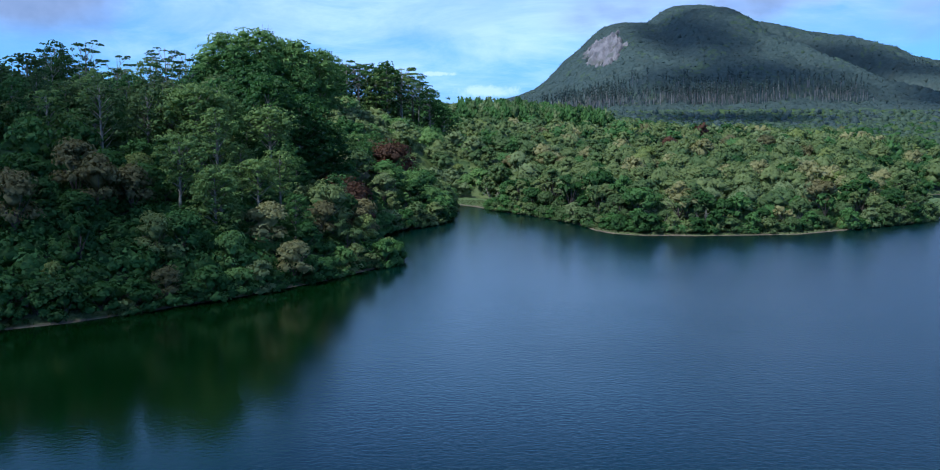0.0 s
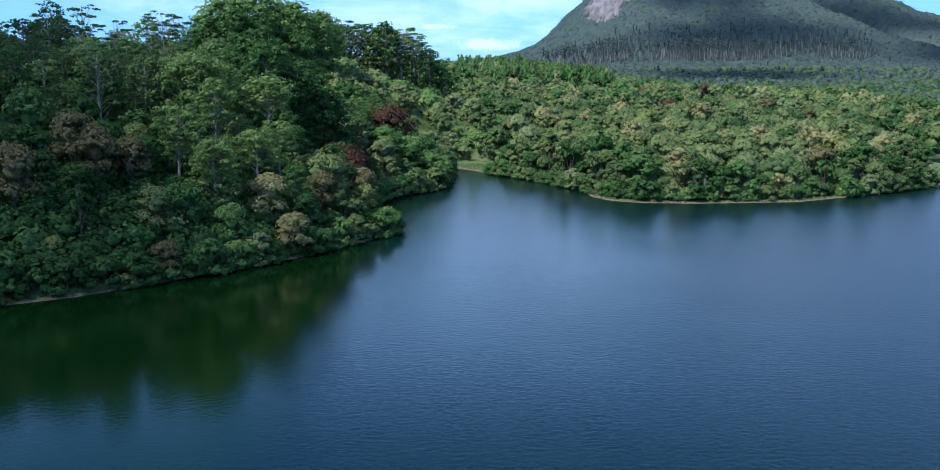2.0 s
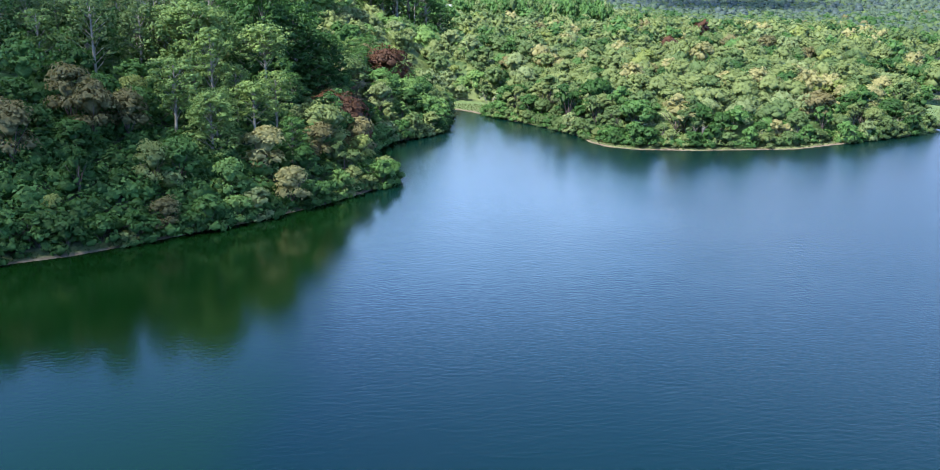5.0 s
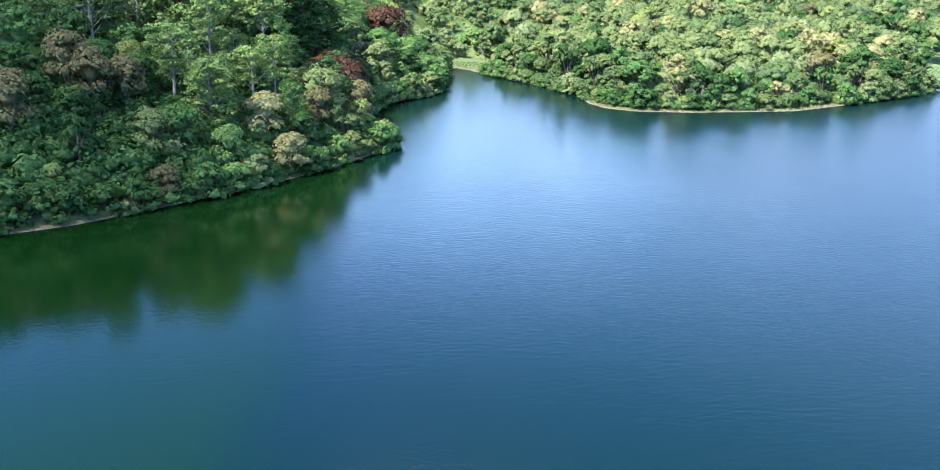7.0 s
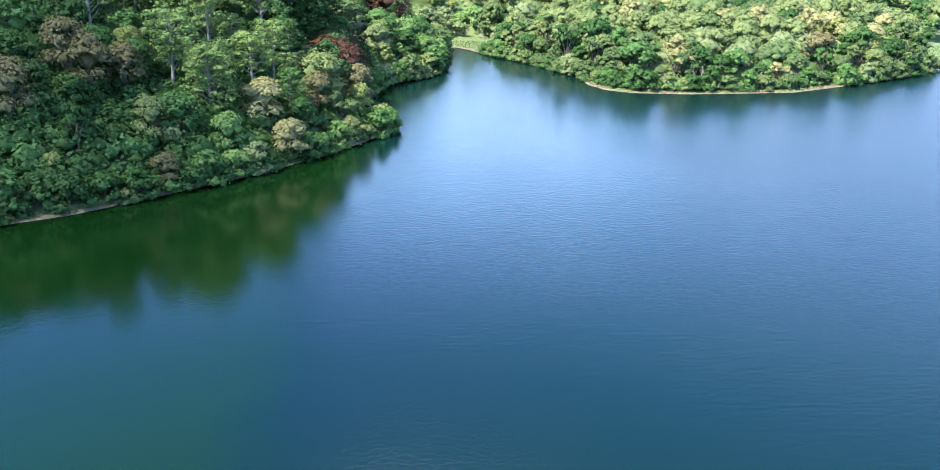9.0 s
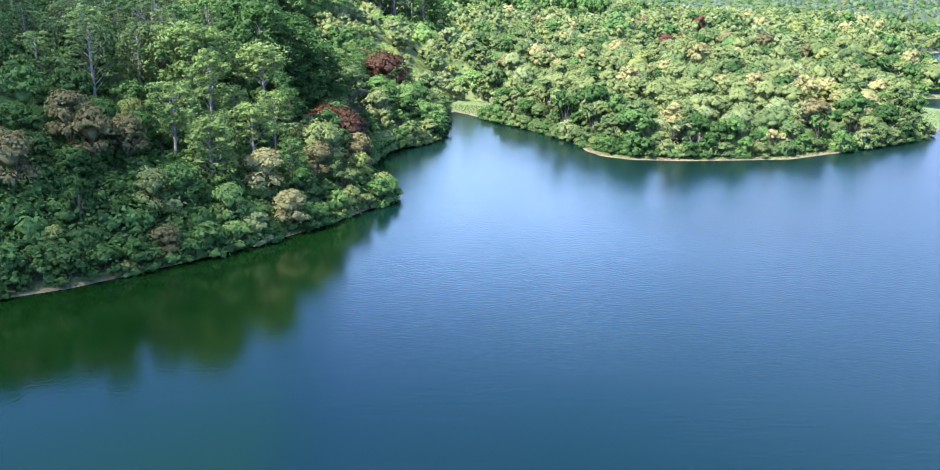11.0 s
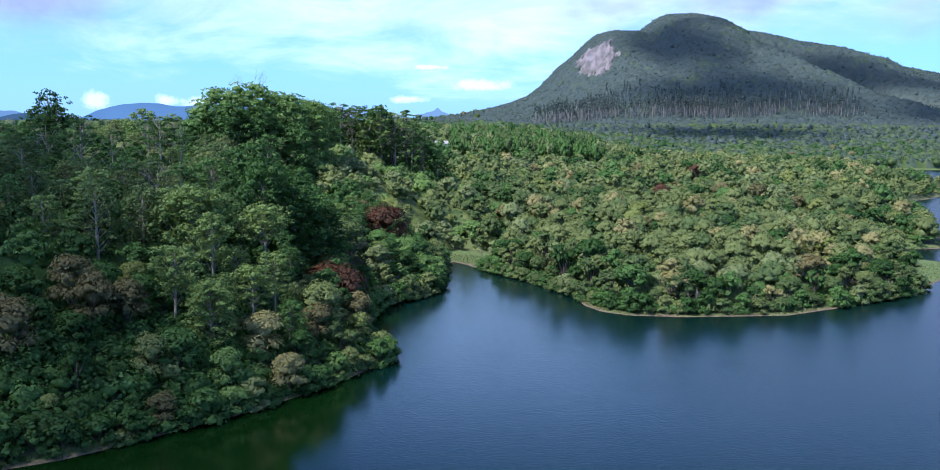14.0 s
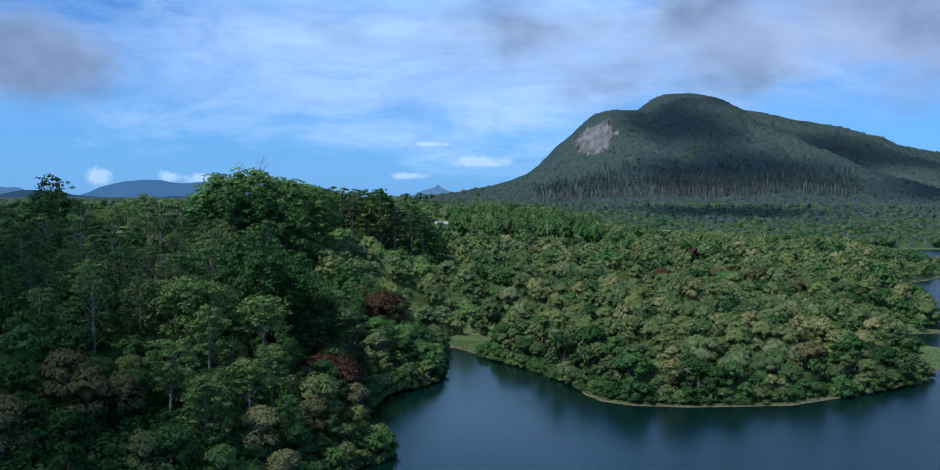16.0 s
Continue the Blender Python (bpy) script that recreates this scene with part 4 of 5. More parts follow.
def shape(v_f, wood=None):
    v, f = v_f
    w = np.zeros(len(f), bool)
    if wood is not None:
        wv, wf = wood
        f = np.concatenate([f, wf + len(v)])
        v = np.concatenate([v, np.concatenate([wv, np.zeros_like(wv)], 1)])
        w = np.concatenate([w, np.ones(len(wf), bool)])
    return v, f, w


def mid_shape(seed):
    rng = np.random.default_rng(seed)
    return shape(dome_crown(rng, 3.3, 7.6, 1.6, 19, 14, 0.56, 0.3, (OCT_V, OCT_F), 0.84, (0.22, 0.36)))


def round_shape(seed):
    """A close rounded crown of fine leaves."""
    rng = np.random.default_rng(seed)
    r, h = rng.uniform(2.9, 3.8), rng.uniform(6.6, 8.2)
    return shape(dome_crown(rng, r, h, 1.4, 14, 24, 0.42, 0.3, (OCT_V, OCT_F), 0.88, (0.34, 0.47)))


def near_shape(seed):
    """A low tree with loose leaf clumps and dark gaps."""
    rng = np.random.default_rng(seed)
    return shape(dome_crown(rng, 3.4, 7.8, 1.0, 20, 20, 0.60, 0.3, (OCT_V, OCT_F), 0.60, (0.22, 0.36)))


def low_shape(seed):
    rng = np.random.default_rng(seed)
    return shape(dome_crown(rng, 3.5, 7.6, 1.4, 6, 8, 0.98, 0.25, (OCT_V, OCT_F), 0.9))


def far_shape(seed):
    """Two lumps and a few sprays, for trees a kilometre off."""
    rng = np.random.default_rng(seed)
    a = clump(rng, (0, 0, 3.2), (3.9, 3.9, 3.4), 9, 2.0, 0.98)
    return shape(a)


def bush_shape(seed):
    """Low tangle for the ground between the trees."""
    rng = np.random.default_rng(seed)
    return shape(clump(rng, (0, 0, 0.7), (1.7, 1.7, 1.15), 58, 0.40, 0.76, heart=(OCT_V, OCT_F)))


def far_gum(seed):
    """A plantation gum: a bare pale stem and a narrow crown."""
    rng = np.random.default_rng(seed)
    h = 27.0
    leaf = [clump(rng, (rng.uniform(-0.6, 0.6), rng.uniform(-0.6, 0.6), h * k), (1.9 * w, 1.9 * w, 3.6 * w), 14, 1.2, 0.6) for k, w in ((0.66, 0.8), (0.80, 1.1), (0.94, 0.8))]
    return shape(join(leaf), tube([(0, 0, -1), (0.3, 0, h * 0.5), (0, 0.2, h * 0.9)], [0.42, 0.34, 0.15], 3))


MID = [mid_shape(s) for s in range(61, 66)] + [round_shape(s) for s in range(161, 165)]
NEAR = [near_shape(s) for s in range(66, 70)]
LOW = [low_shape(s) for s in range(71, 77)]
FAR = [far_shape(s) for s in range(81, 86)]
BUSH = [bush_shape(s) for s in range(87, 91)]
FARG = [far_gum(s) for s in range(91, 95)]

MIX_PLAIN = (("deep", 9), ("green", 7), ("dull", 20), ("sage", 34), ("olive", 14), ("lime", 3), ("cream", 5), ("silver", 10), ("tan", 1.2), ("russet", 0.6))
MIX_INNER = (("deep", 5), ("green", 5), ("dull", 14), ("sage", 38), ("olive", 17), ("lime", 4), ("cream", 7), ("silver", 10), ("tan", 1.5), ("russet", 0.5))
MIX_FARW = (("heath", 46), ("dull", 30), ("deep", 20), ("tan", 2), ("olive", 2))


def scatter(box_, s, keep, mix, seed, lo=0.8, hi=1.2):
    rng = np.random.default_rng(seed)
    x, y = jitter(*box_, s, rng)
    d = shore_distance(x, y)
    ok = keep(x, y, d) & (np.abs(x) < 0.54 * y + 14)
    x, y, d = x[ok], y[ok], d[ok]
    return x, y, rng.uniform(lo, hi, len(x)), [pick(rng, mix(a, b), a, b) for a, b in zip(x, y)]


spit = lambda x, y: (x > np.interp(y, (262, 280, 300, 320, 340, 358), (131, 135, 141, 147, 153, 159))) & (y > 262) & (y < 358)
stand = lambda x, y: (x > -6) & (x < 84 + 0.08 * (y - 560)) & (y > 556) & (y < 690)
open_field = lambda x, y: (np.hypot((x + 14) / 9, (y - 625) / 52) < 1)
grove_edge = lambda y: np.interp(y, (340, 400, 470, 560), (-52, -42, -40, -60))

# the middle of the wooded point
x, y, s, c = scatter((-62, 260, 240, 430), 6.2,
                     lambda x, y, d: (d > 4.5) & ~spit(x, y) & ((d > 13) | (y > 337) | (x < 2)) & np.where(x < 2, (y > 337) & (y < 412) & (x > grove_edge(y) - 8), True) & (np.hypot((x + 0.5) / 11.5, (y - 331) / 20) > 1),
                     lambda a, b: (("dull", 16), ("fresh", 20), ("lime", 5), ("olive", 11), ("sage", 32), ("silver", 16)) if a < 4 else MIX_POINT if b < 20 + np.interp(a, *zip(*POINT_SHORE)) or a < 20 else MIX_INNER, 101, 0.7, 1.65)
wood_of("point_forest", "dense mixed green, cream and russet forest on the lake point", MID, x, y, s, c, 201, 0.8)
# the plain behind it, with pale silver leaves mixed in as distance haze
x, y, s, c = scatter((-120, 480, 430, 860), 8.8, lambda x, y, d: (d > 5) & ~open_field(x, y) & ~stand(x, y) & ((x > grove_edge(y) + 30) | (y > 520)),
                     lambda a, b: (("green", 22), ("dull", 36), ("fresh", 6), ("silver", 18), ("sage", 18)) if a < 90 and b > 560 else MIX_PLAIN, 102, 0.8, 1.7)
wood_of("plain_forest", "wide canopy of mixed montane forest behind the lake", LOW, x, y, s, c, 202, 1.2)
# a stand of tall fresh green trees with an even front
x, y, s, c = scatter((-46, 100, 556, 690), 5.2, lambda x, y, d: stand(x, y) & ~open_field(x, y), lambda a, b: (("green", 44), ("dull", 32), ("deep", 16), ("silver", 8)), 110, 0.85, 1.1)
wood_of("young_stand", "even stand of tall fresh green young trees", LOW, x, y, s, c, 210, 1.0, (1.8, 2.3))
# beyond, up to the foot of the mountain and away to the left
x, y, s, c = scatter((-500, 640, 860, 1150), 10.6, lambda x, y, d: (d > 5), lambda a, b: MIX_FARW if b < 1020 + 40 * wave(a, b, 50, 3) else (("slope", 50), ("heath", 50)), 103, 0.95, 1.35)
wood_of("foothill_forest", "grey-green forest at the foot of the mountain", FAR, x, y, s, c, 203, -1.5, (0.9, 1.3))
x, y, s, c = scatter((-420, -60, 400, 700), 15.0, lambda x, y, d: (d > 120) & (x < -75 - 0.06 * (y - 400)), lambda a, b: MIX_HILL, 104, 0.9, 1.3)
wood_of("hilltop_forest", "dark green forest covering the back of the hill", LOW, x, y, s, c, 204, 1.0)
x, y, s, c = scatter((-1500, 62, 1122, 2600), 36.0, lambda x, y, d: (d > 5), lambda a, b: MIX_FARW, 105, 0.8, 1.4)
wood_of("distant_forest", "far forest reaching to the horizon", FAR, x, y, s, c, 205, 1.0)
# the floor of the hill wood: low trees under the gums, and undergrowth near the water
x, y, s, c = scatter((-190, -4, 150, 475), 8.2, lambda x, y, d: (d > 31) & ~((np.abs(x + 0.44 * y) < 6) & (y > 272) & (y < 320)) & (x < np.interp(y, (200, 330, 345, 400, 408, 480), (0, -8, -54, -46, -8, -8))),
                     lambda a, b: (("deep", 50), ("green", 40), ("olive", 10)), 108, 0.9, 1.6)
for name, label, shapes, rows in (("hill_forest", "dark green low trees filling the hillside below the gums", NEAR, np.nonzero(y < 315)[0]),
                                  ("brow_forest", "dark green low trees behind the brow of the hill", LOW, np.nonzero(y >= 315)[0])):
    wood_of(name, label, shapes, x[rows], y[rows], s[rows], [c[i] for i in rows], 208, 0.9)
# undergrowth left of x = -40: shade put into the colour by darker leaves
x, y, s, c = scatter((-115, 170, 105, 345), 2.4, lambda x, y, d: (d > np.where((x > 33) & (x < 98), 2.2, 0.1)) & (d < np.where(x < 2, np.where(y < 250, 32, 12), 8)) & (np.hypot((x + 0.5) / 9.0, (y - 333) / 21) > 1) & ~spit(x, y) & ~((x < -50) & (x > -67) & (d < 3.0)),
                     lambda a, b: (("deep", 68), ("green", 29), ("olive", 3)) if a < -40 else (("deep", 40), ("green", 45), ("fresh", 8), ("olive", 7)), 109, 0.8, 1.7)
s = np.where((x < -38) & (y < 175), s * 1.35, s)
wood_of("undergrowth", "thick green undergrowth below the trees", BUSH, x, y, s, c, 209, 0.2)
# low thickets along the far shores
x, y, s, c = scatter((144, 480, 296, 862), 4.4, lambda x, y, d: (d > 0.9) & (d < np.where(spit(x, y), 0.0, 11.0)) & ~((x > 311) & (y > 636) & (y < 668)), lambda a, b: (("deep", 30), ("green", 50), ("olive", 20)), 111, 0.45, 0.75)
wood_of("shore_thicket", "low green thicket along the far lake shores", LOW, x, y, s, c, 211, 0.6)
# the gum plantation above the plain, and the wood up the mountain
rock = lambda x, y: np.hypot((x - 211) / 23, (y - 1514) / 70) < 1
belt = lambda x: 1192 + 12 * wave(x, x * 0, 40, 7) + 30 * ease(-x, -190, -90)
x, y, s, c = scatter((84, 520, 1150, 1300), 4.8, lambda x, y, d: (y > belt(x)) & (y < belt(x) + 100) & (wave(x, y, 26, 5) + wave(x * 1.3, y * 1.7, 5, 3) * 0.9 > -0.6 + 1.5 * ease(y - belt(x), 8, 105) + 0.8 * ease(x, 370, 500) + 0.5 * ease(-x, -170, -90)),
                     lambda a, b: (("bluish", 50), ("slope", 35), ("shade", 15)), 106, 0.45, 1.05)
wood_of("gum_plantation", "belt of tall plantation gums with pale bare stems", FARG, x, y, s, c, 206, 0.5)
x, y, s, c = scatter((30, 1010, 1135, 1722), 12.5, lambda x, y, d: (d > 5) & ~rock(x, y) & ((y > belt(x) + 8) | (y < belt(x) - 3) | (x < 84) | (x > 440)), lambda a, b: (("slope", 74), ("shade", 18), ("heath", 8)), 107, 0.35, 0.9)
wood_of("mountain_forest", "dark stunted forest covering the mountain slopes", FAR, x, y, s, c, 207, 2.5, (0.9, 1.4))


def closed_canopy(name, label, x0, x1, y0, y1, s, keep, colours, cell, tall, sink=0.0, leaf=1.6, sprays=1):
    """The closed top of a far wood: every cell is the rounded crown of one tree."""
    xs, ys = np.arange(x0, x1, s), np.arange(y0, y1, s)
    gx, gy = np.meshgrid(xs, ys)
    x, y = gx.ravel(), gy.ravel()
    ci, cj = np.floor(x / cell), np.floor(y / cell)
    best, who = np.full(len(x), 9e9), np.zeros(len(x))
    for a in (-1, 0, 1):
        for c in (-1, 0, 1):
            p, q = ci + a, cj + c
            h1 = np.modf(np.abs(np.sin(p * 127.1 + q * 311.7) * 43758.5))[0]
            h2 = np.modf(np.abs(np.sin(p * 269.5 + q * 183.3) * 28001.8))[0]
            d = np.hypot(x - (p + 0.15 + 0.7 * h1) * cell, y - (q + 0.15 + 0.7 * h2) * cell)
            who, best = np.where(d < best, h1, who), np.minimum(d, best)
    z = ground_height(x, y) - sink + tall * (0.35 + 0.5 * who + 0.75 * np.sqrt(np.clip(1 - (best / (cell * 0.8)) ** 2, 0, 1)))
    ok = keep(x, y, shore_distance(x, y)) & (np.abs(x) < 0.54 * y + 14)
    z = np.where(ok, z, z - tall * 1.8)
    nx, ny = len(xs), len(ys)
    rng = np.random.default_rng(int(x0) % 97 + 5)
    gz = z.reshape(ny, nx)
    lean = np.stack([-np.gradient(gz, s, axis=1).ravel(), -np.gradient(gz, s, axis=0).ravel(), np.ones(len(z))], 1)
    lean /= np.linalg.norm(lean, axis=1)[:, None]
    i = (np.arange(ny - 1)[:, None] * nx + np.arange(nx - 1)).ravel()
    i = i[ok[i] | ok[i + 1] | ok[i + nx] | ok[i + nx + 1]]
    f = np.concatenate([np.stack([i, i + 1, i + nx + 1], 1), np.stack([i, i + nx + 1, i + nx], 1)])
    tone = np.clip((who * 7.13 % 1.0 * 0.6 + 0.2 + 0.3 * wave(x, y, 34, 12)) * len(colours), 0, len(colours) - 1).astype(int)
    # sprays of leaves that stand off the closed top
    on = np.repeat(np.nonzero(ok)[0], sprays)
    at = np.stack([x[on], y[on], z[on]], 1) + rng.uniform(-0.55, 0.55, (len(on), 3)) * (s, s, 0.25 * leaf)
    at[:, 2] += 0.12 * leaf
    n = lean[on] + rng.normal(size=(len(on), 3)) * 0.55
    n /= np.linalg.norm(n, axis=1)[:, None]
    t = np.cross(n, rng.normal(size=(len(on), 3)))
    t /= np.linalg.norm(t, axis=1)[:, None] + 1e-9
    b, w = np.cross(n, t), leaf * rng.uniform(0.6, 1.4, (len(on), 1))
    lv = np.stack([at - t * w * 0.5, at + b * w * 0.4 + n * w * 0.1, at + t * w * 0.55 - n * w * 0.15, at - b * w * 0.4 + n * w * 0.1], 1).reshape(-1, 3)
    face = lean[on] * 0.75 + n * 0.5
    face = np.repeat(face / np.linalg.norm(face, axis=1)[:, None], 4, axis=0)
    q = np.arange(len(on))[:, None] * 4
    v, f = join([(np.concatenate([np.stack([x, y, z], 1), lean], 1), f), (np.concatenate([lv, face], 1), np.concatenate([q + (0, 2, 1), q + (0, 3, 2)]))])
    ob = new(name, mesh_of(name, v, f, [LEAF[c] for c in colours], np.concatenate([np.tile(tone[i], 2), np.tile(tone[on], 2)])))
    return tagged(ob, label, "forest", kind="stuff")


closed_canopy("mountain_canopy", "close grey-green canopy of stunted trees on the mountain", -40, 1010, 1124, 1730, 3.5,
              lambda x, y, d: ~(np.hypot((x - 211) / 24, (y - 1512) / 68) < 1), ("shade", "slope", "slope", "slope", "heath"), 6.6, 6.0, 5.0, 2.4)
closed_canopy("foothill_canopy", "close green canopy of the forest below the mountain", -80, 660, 858, 1152, 3.0,
              lambda x, y, d: d > 7, ("heath", "dull", "heath", "heath"), 8.0, 5.0, 0.0, 2.2)

closed_canopy("point_canopy", "close mixed green canopy of the wooded point", -70, 260, 250, 432, 2.6,
              lambda x, y, d: (d > 10) & (np.where(y < 345, x > 6, x > grove_edge(y) - 8)) & (np.hypot((x + 0.5) / 15, (y - 331) / 24) > 1) & ~spit(x, y), ("dull", "sage", "sage", "dull"), 6.0, 3.2, 1.4, 0.9, 6)
closed_canopy("plain_canopy", "close mixed green canopy of the lakeside forest", -120, 480, 428, 862, 3.0,
              lambda x, y, d: (d > 8) & ((x > grove_edge(y) - 8) | (y > 520)) & ~open_field(x, y), ("dull", "sage", "sage", "dull"), 8.0, 3.6, 1.2, 1.3, 1)
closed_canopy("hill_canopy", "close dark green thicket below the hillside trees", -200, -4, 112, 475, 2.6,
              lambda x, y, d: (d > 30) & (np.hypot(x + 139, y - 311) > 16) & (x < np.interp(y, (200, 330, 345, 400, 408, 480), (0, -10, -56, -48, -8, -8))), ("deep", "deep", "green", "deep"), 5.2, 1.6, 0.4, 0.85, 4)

# ---------------------------------------------------------------- rock face, houses, poles and small things
def rock_face():
    """The bare granite cliff high on the mountain, standing proud of the wood."""
    n = 44
    u, v = np.meshgrid(np.linspace(-1, 1, n), np.linspace(-1, 1, n))
    x, y = 211 + u.ravel() * 31, 1512 + v.ravel() * 88
    rr = np.hypot(u, v).ravel() + 0.34 * wave(x, y, 10, 5) + 0.2 * wave(x, y, 3.5, 9)
    z = ground_height(x, y) + 6.5 * (1 - ease(rr, 0.62, 0.95)) - 6 * ease(rr, 0.75, 1.05) + 3.4 * np.abs(wave(x, y * 0.25, 5, 6)) + 1.8 * wave(x, y * 0.2, 2.2, 8)
    i = (np.arange(n - 1)[:, None] * n + np.arange(n - 1)).ravel()
    f = np.concatenate([np.stack([i, i + 1, i + n + 1], 1), np.stack([i, i + n + 1, i + n], 1)])
    ob = new("rock_face", mesh_of("rock_face", np.stack([x, y, z], 1), f, [STONE], smooth=True))
    return tagged(ob, "bare grey-pink granite cliff on the wooded mountainside", "cliff")


rock_face()


def house(x, y, w, d, h, turn, roof_mat, label):
    """A small house: walls, a pitched roof with eaves, windows and a door."""
    z = float(ground_height(np.array([float(x)]), np.array([float(y)]))[0])
    base = tagged(new("house"), label, "house", "houses beyond the wood")
    base.matrix_basis = pose(x, y, z - 0.3, 0, 0, turn)
    part("wall", mesh_of("wall", *box(-w / 2, w / 2, -d / 2, d / 2, 0, h), [WALLP]), base)
    e, r = 0.6, d * 0.28
    v = np.array([(-w / 2 - e, -d / 2 - e, h - 0.1), (w / 2 + e, -d / 2 - e, h - 0.1), (w / 2 + e, d / 2 + e, h - 0.1), (-w / 2 - e, d / 2 + e, h - 0.1),
                  (-w / 2 - e, 0, h + r), (w / 2 + e, 0, h + r), (-w / 2 - e, 0, h + r - 0.25), (w / 2 + e, 0, h + r - 0.25)])
    f = np.array([(0, 1, 5), (0, 5, 4), (2, 3, 4), (2, 4, 5), (0, 4, 3), (1, 2, 5), (0, 3, 2), (0, 2, 1)])
    part("roof", mesh_of("roof", v, f, [roof_mat]), base)
    for k in (-0.32, 0.32):
        win = part("window", mesh_of("window", *box(w * k - 0.6, w * k + 0.6, -d / 2 - 0.04, -d / 2 + 0.05, 1.0, 2.3), [DARKG]), base)
        part("sill", mesh_of("sill", *box(w * k - 0.7, w * k + 0.7, -d / 2 - 0.14, -d / 2 - 0.002, 0.88, 0.98), [WALLP]), win)
    part("door", mesh_of("door", *box(-0.5, 0.5, -d / 2 - 0.04, -d / 2 + 0.05, 0.3, 2.3), [BARK]), base)
    return base


house(-14, 648, 8, 6, 3.0, 6, ROOFG, "white house with a pale roof in a forest clearing")
house(-27, 662, 9, 7, 3.2, -12, ROOFG, "small white house beside a forest clearing")
house(-139, 314, 9, 7, 3.0, 20, ROOFS, "small white house with a red roof among gum trees")
house(-127, 283, 7, 5, 2.8, -8, ROOFS, "low white house with a red roof among gum trees")


def utility_pole(x, y, h):
    z = float(ground_height(np.array([float(x)]), np.array([float(y)]))[0])
    base = tagged(new("utility_pole"), "slim grey concrete utility pole above the trees", "pole")
    base.matrix_basis = pose(x, y, z - 0.5)
    part("post", mesh_of("post", *tube([(0, 0, 0), (0, 0, h * 0.5), (0, 0, h)], [0.22, 0.19, 0.14], 8), [CONC]), base)
    arm = part("crossarm", mesh_of("crossarm", *box(-1.0, 1.0, -0.08, 0.08, h - 0.9, h - 0.72), [CONC]), base)
    for k in (-0.8, 0.0, 0.8):
        part("insulator", mesh_of("insulator", *tube([(k, 0, h - 0.72), (k, 0, h - 0.45)], [0.06, 0.05], 6), [WALLP]), arm)
    return base


utility_pole(-177, 380, 13)


def bare_tree(x, y, h):
    """A leafless tree: a trunk that forks again and again into a fan of twigs."""
    rng = np.random.default_rng(57)
    z = float(ground_height(np.array([float(x)]), np.array([float(y)]))[0])
    base = tagged(new("bare_tree"), "leafless grey tree with a fan of bare twigs", "tree")
    base.matrix_basis = pose(x, y, z - 0.5)
    part("trunk", mesh_of("trunk", *tube([(0, 0, 0), (0.3, 0, h * 0.4), (0, 0.2, h * 0.72)], [0.34, 0.26, 0.16], 7), [PALE], smooth=True), base)
    tips = [(Vector((0, 0.2, h * 0.72)), Vector((0, 0, 1)), h * 0.15, 0.15)]
    pieces = []
    for level in range(4):
        grown = []
        for p, d, ln, rad in tips:
            for k in range(3 if level < 3 else 2):
                way = (d + Vector(rng.normal(size=3)) * 0.55 + Vector((0, 0, 0.1))).normalized()
                q = p + way * ln
                pieces.append(tube([p, (p + q) / 2 + Vector(rng.normal(size=3)) * ln * 0.06, q], [rad, rad * 0.8, rad * 0.55], 4))
                grown.append((q, way, ln * 0.72, rad * 0.55))
        tips = grown
    part("branches", mesh_of("branches", *join(pieces), [PALE]), base)
    return base


bare_tree(-86, 398, 34)
bare_tree(-73, 228, 16)


def dead_shrub(x, y, h, seed):
    """A dead bush: bleached bare branches fanning up from the ground."""
    rng = np.random.default_rng(seed)
    z = float(ground_height(np.array([float(x)]), np.array([float(y)]))[0])
    base = tagged(new("dead_shrub"), "bleached leafless shrub on the lake bank", "shrub", "dead shrubs on the bank")
    base.matrix_basis = pose(x, y, z - 0.1)
    for _ in range(7):
        a, s = rng.uniform(0, 6.28), rng.uniform(0.3, 0.75)
        tip = Vector((math.cos(a) * h * s, math.sin(a) * h * s, h * rng.uniform(0.75, 1.05)))
        mid = tip * 0.5 + Vector(rng.normal(size=3)) * 0.15
        pieces = [tube([(0, 0, 0), mid, tip], [0.07, 0.05, 0.02], 5)]
        for _ in range(4):
            p = mid + (tip - mid) * rng.uniform(0.0, 0.9)
            q = p + (tip - mid) * 0.45 + Vector(rng.normal(size=3)) * h * 0.14
            pieces.append(tube([p, (p + q) / 2, q], [0.035, 0.028, 0.012], 4))
        part("branch", mesh_of("branch", *join(pieces), [PALE]), base)
    return base


for i, (x, y, h) in enumerate(((18, 301, 4.2), (52, 243.5, 3.4), (60, 244, 4.4), (88, 250, 3.2), (7.5, 327, 5.0), (121, 268.5, 3.6), (75, 246, 3.0), (-12, 321, 3.0))):
    dead_shrub(x, y, h, 300 + i)


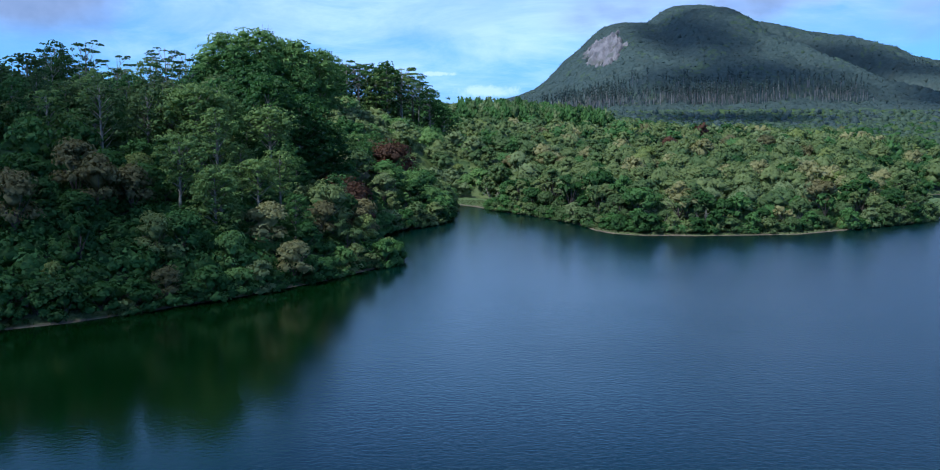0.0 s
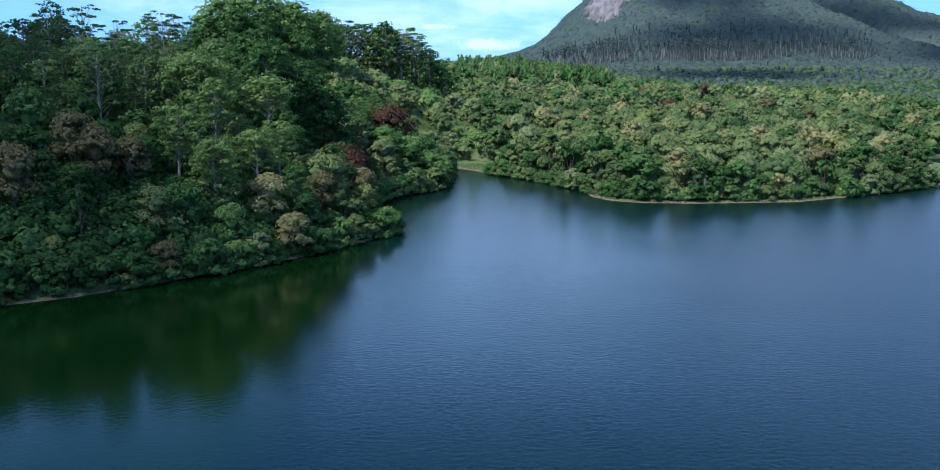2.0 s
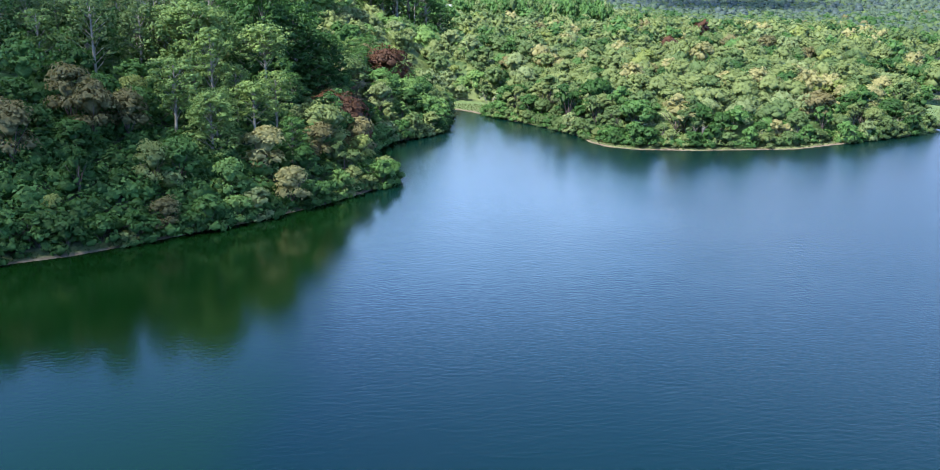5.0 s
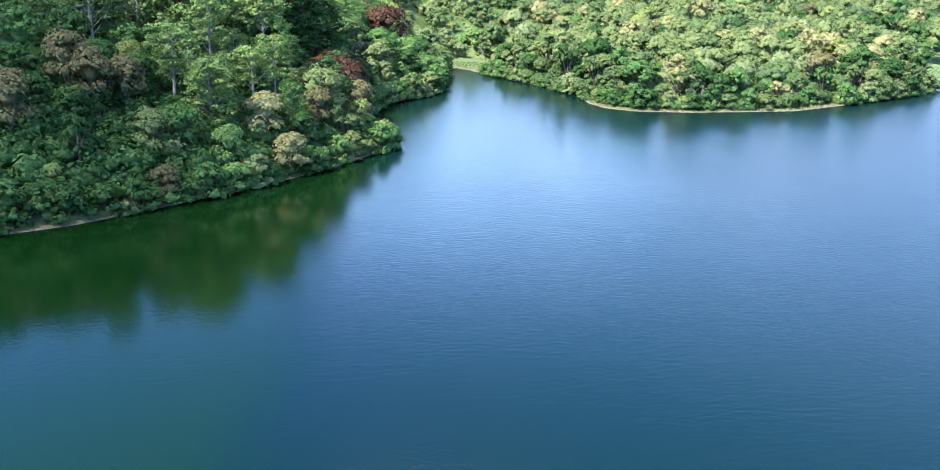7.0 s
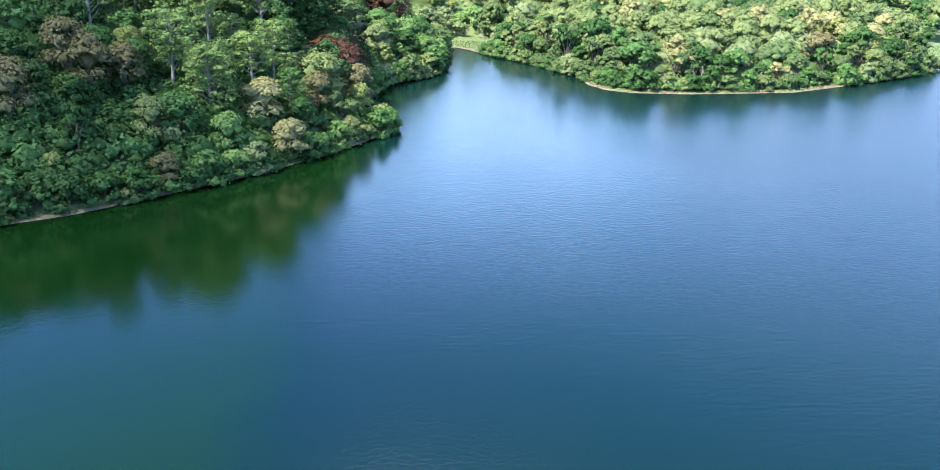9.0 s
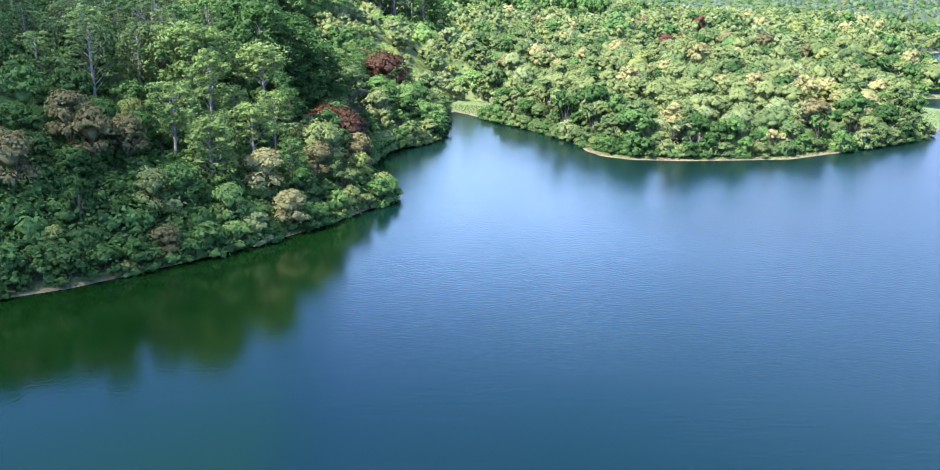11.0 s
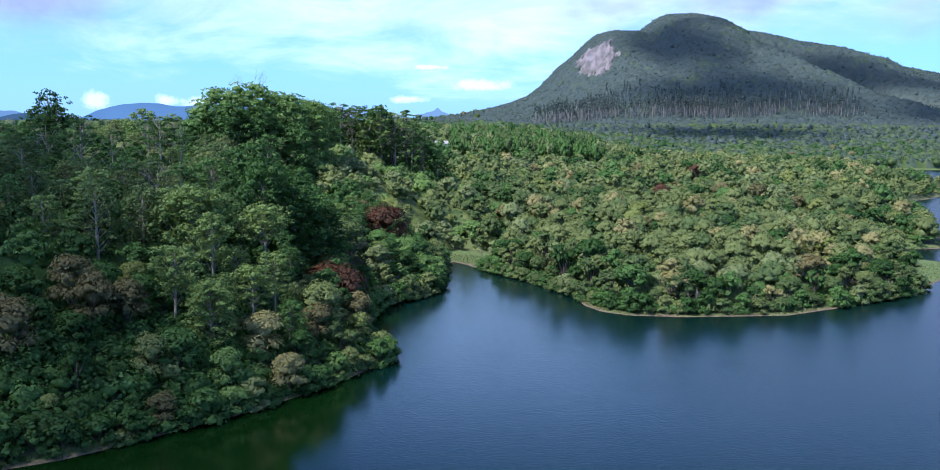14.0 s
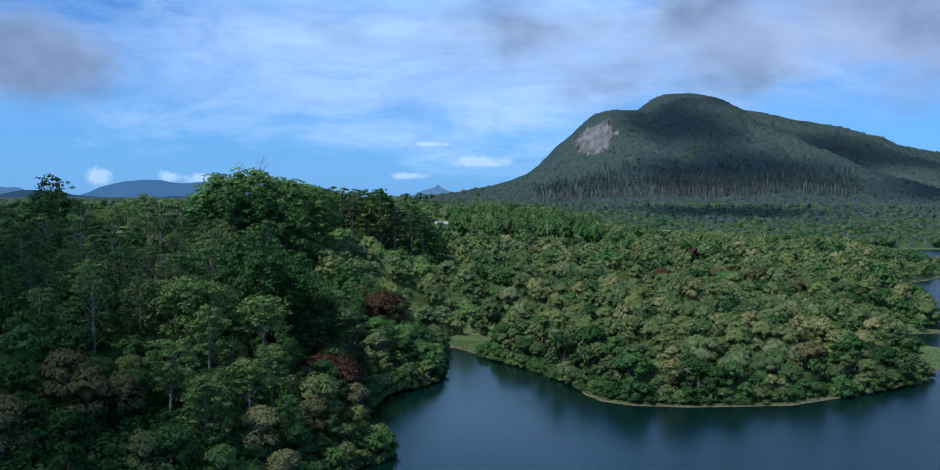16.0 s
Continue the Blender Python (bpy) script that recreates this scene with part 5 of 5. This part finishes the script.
def grass_tufts():
    """Tussocks on the open banks, the meadow at the head of the inlet and the low spit."""
    rng = np.random.default_rng(77)
    xs, ys = [], []
    for x0, x1, y0, y1, s in ((-72, -48, 128, 158, 0.75), (30, 102, 236, 256, 0.8), (-12, 12, 322, 352, 0.8), (130, 205, 262, 366, 1.2)):
        x, y = jitter(x0, x1, y0, y1, s, rng, 0.5)
        d = shore_distance(x, y)
        ok = (d > 0.15) & (d < (4.0 if s < 0.79 else 12.0))
        xs.append(x[ok]), ys.append(y[ok])
    x, y = np.concatenate(xs), np.concatenate(ys)
    z = ground_height(x, y)
    n = len(x)
    a = rng.uniform(0, 6.28, (n, 3))
    h = rng.uniform(0.15, 0.55, (n, 3))
    c = np.stack([x, y, z], 1)[:, None, :] + np.stack([np.cos(a) * 0.12, np.sin(a) * 0.12, 0 * a], 2)
    side = np.stack([-np.sin(a), np.cos(a), 0 * a], 2) * 0.11
    tip = np.stack([np.cos(a) * 0.3, np.sin(a) * 0.3, h], 2)
    v = np.stack([c - side, c + side, c + tip], 2).reshape(-1, 3)
    f = np.arange(n * 9).reshape(-1, 3)
    ob = new("bank_grass", mesh_of("bank_grass", v, f, [GRASS]))
    return tagged(ob, "rough pale grass tufts on the open lake banks", "grass", kind="stuff")


grass_tufts()


def cloud(x, y, rx, ry, turn, seed, height=900.0, flatness=0.16):
    """A loose cloud out of view, added for its shade: one broad flattened body with a billowing surface."""
    rng = np.random.default_rng(seed)
    nu, nv = 48, 14
    a, b = np.meshgrid(np.arange(nu) * 2 * math.pi / nu, np.linspace(-math.pi / 2, math.pi / 2, nv))
    a, b = a.ravel(), b.ravel()
    swell = 1 + 0.10 * np.sin(3 * a + rng.uniform(0, 6)) + 0.06 * np.sin(7 * a + rng.uniform(0, 6)) * np.cos(b)
    v = np.stack([np.cos(a) * np.cos(b) * rx * swell, np.sin(a) * np.cos(b) * ry * swell, np.sin(b) * min(rx, ry) * flatness], 1)
    i = (np.arange(nv - 1)[:, None] * nu + np.arange(nu)).ravel()
    k = (np.arange(nv - 1)[:, None] * nu + (np.arange(nu) + 1) % nu).ravel()
    f = np.concatenate([np.stack([i, k, k + nu], 1), np.stack([i, k + nu, i + nu], 1)])
    ob = new("cloud", mesh_of("cloud", v, f, [CLOUD], smooth=True))
    ob.matrix_basis = pose(x, y, height, 0, 0, turn)
    return tagged(ob, "unseen cloud added to shade the mountain and the hill", "cloud", kind="structure")


# unseen clouds added above hill and mountain, each set up-sun of its shaded spot
for i, (x, y, z, rx, ry, turn) in enumerate(((330, 1490, 150, 110, 230, 0), (380, 1285, 65, 220, 110, 0), (560, 1470, 115, 75, 290, 42), (300, 1098, 30, 170, 55, 0),
                                             (640, 1230, 50, 170, 80, 0), (-130, 248, 20, 86, 265, 27))):
    lift = (900 - z) / SUN_FROM.z
    cloud(x + SUN_FROM.x * lift, y + SUN_FROM.y * lift, rx, ry, turn, 400 + i)
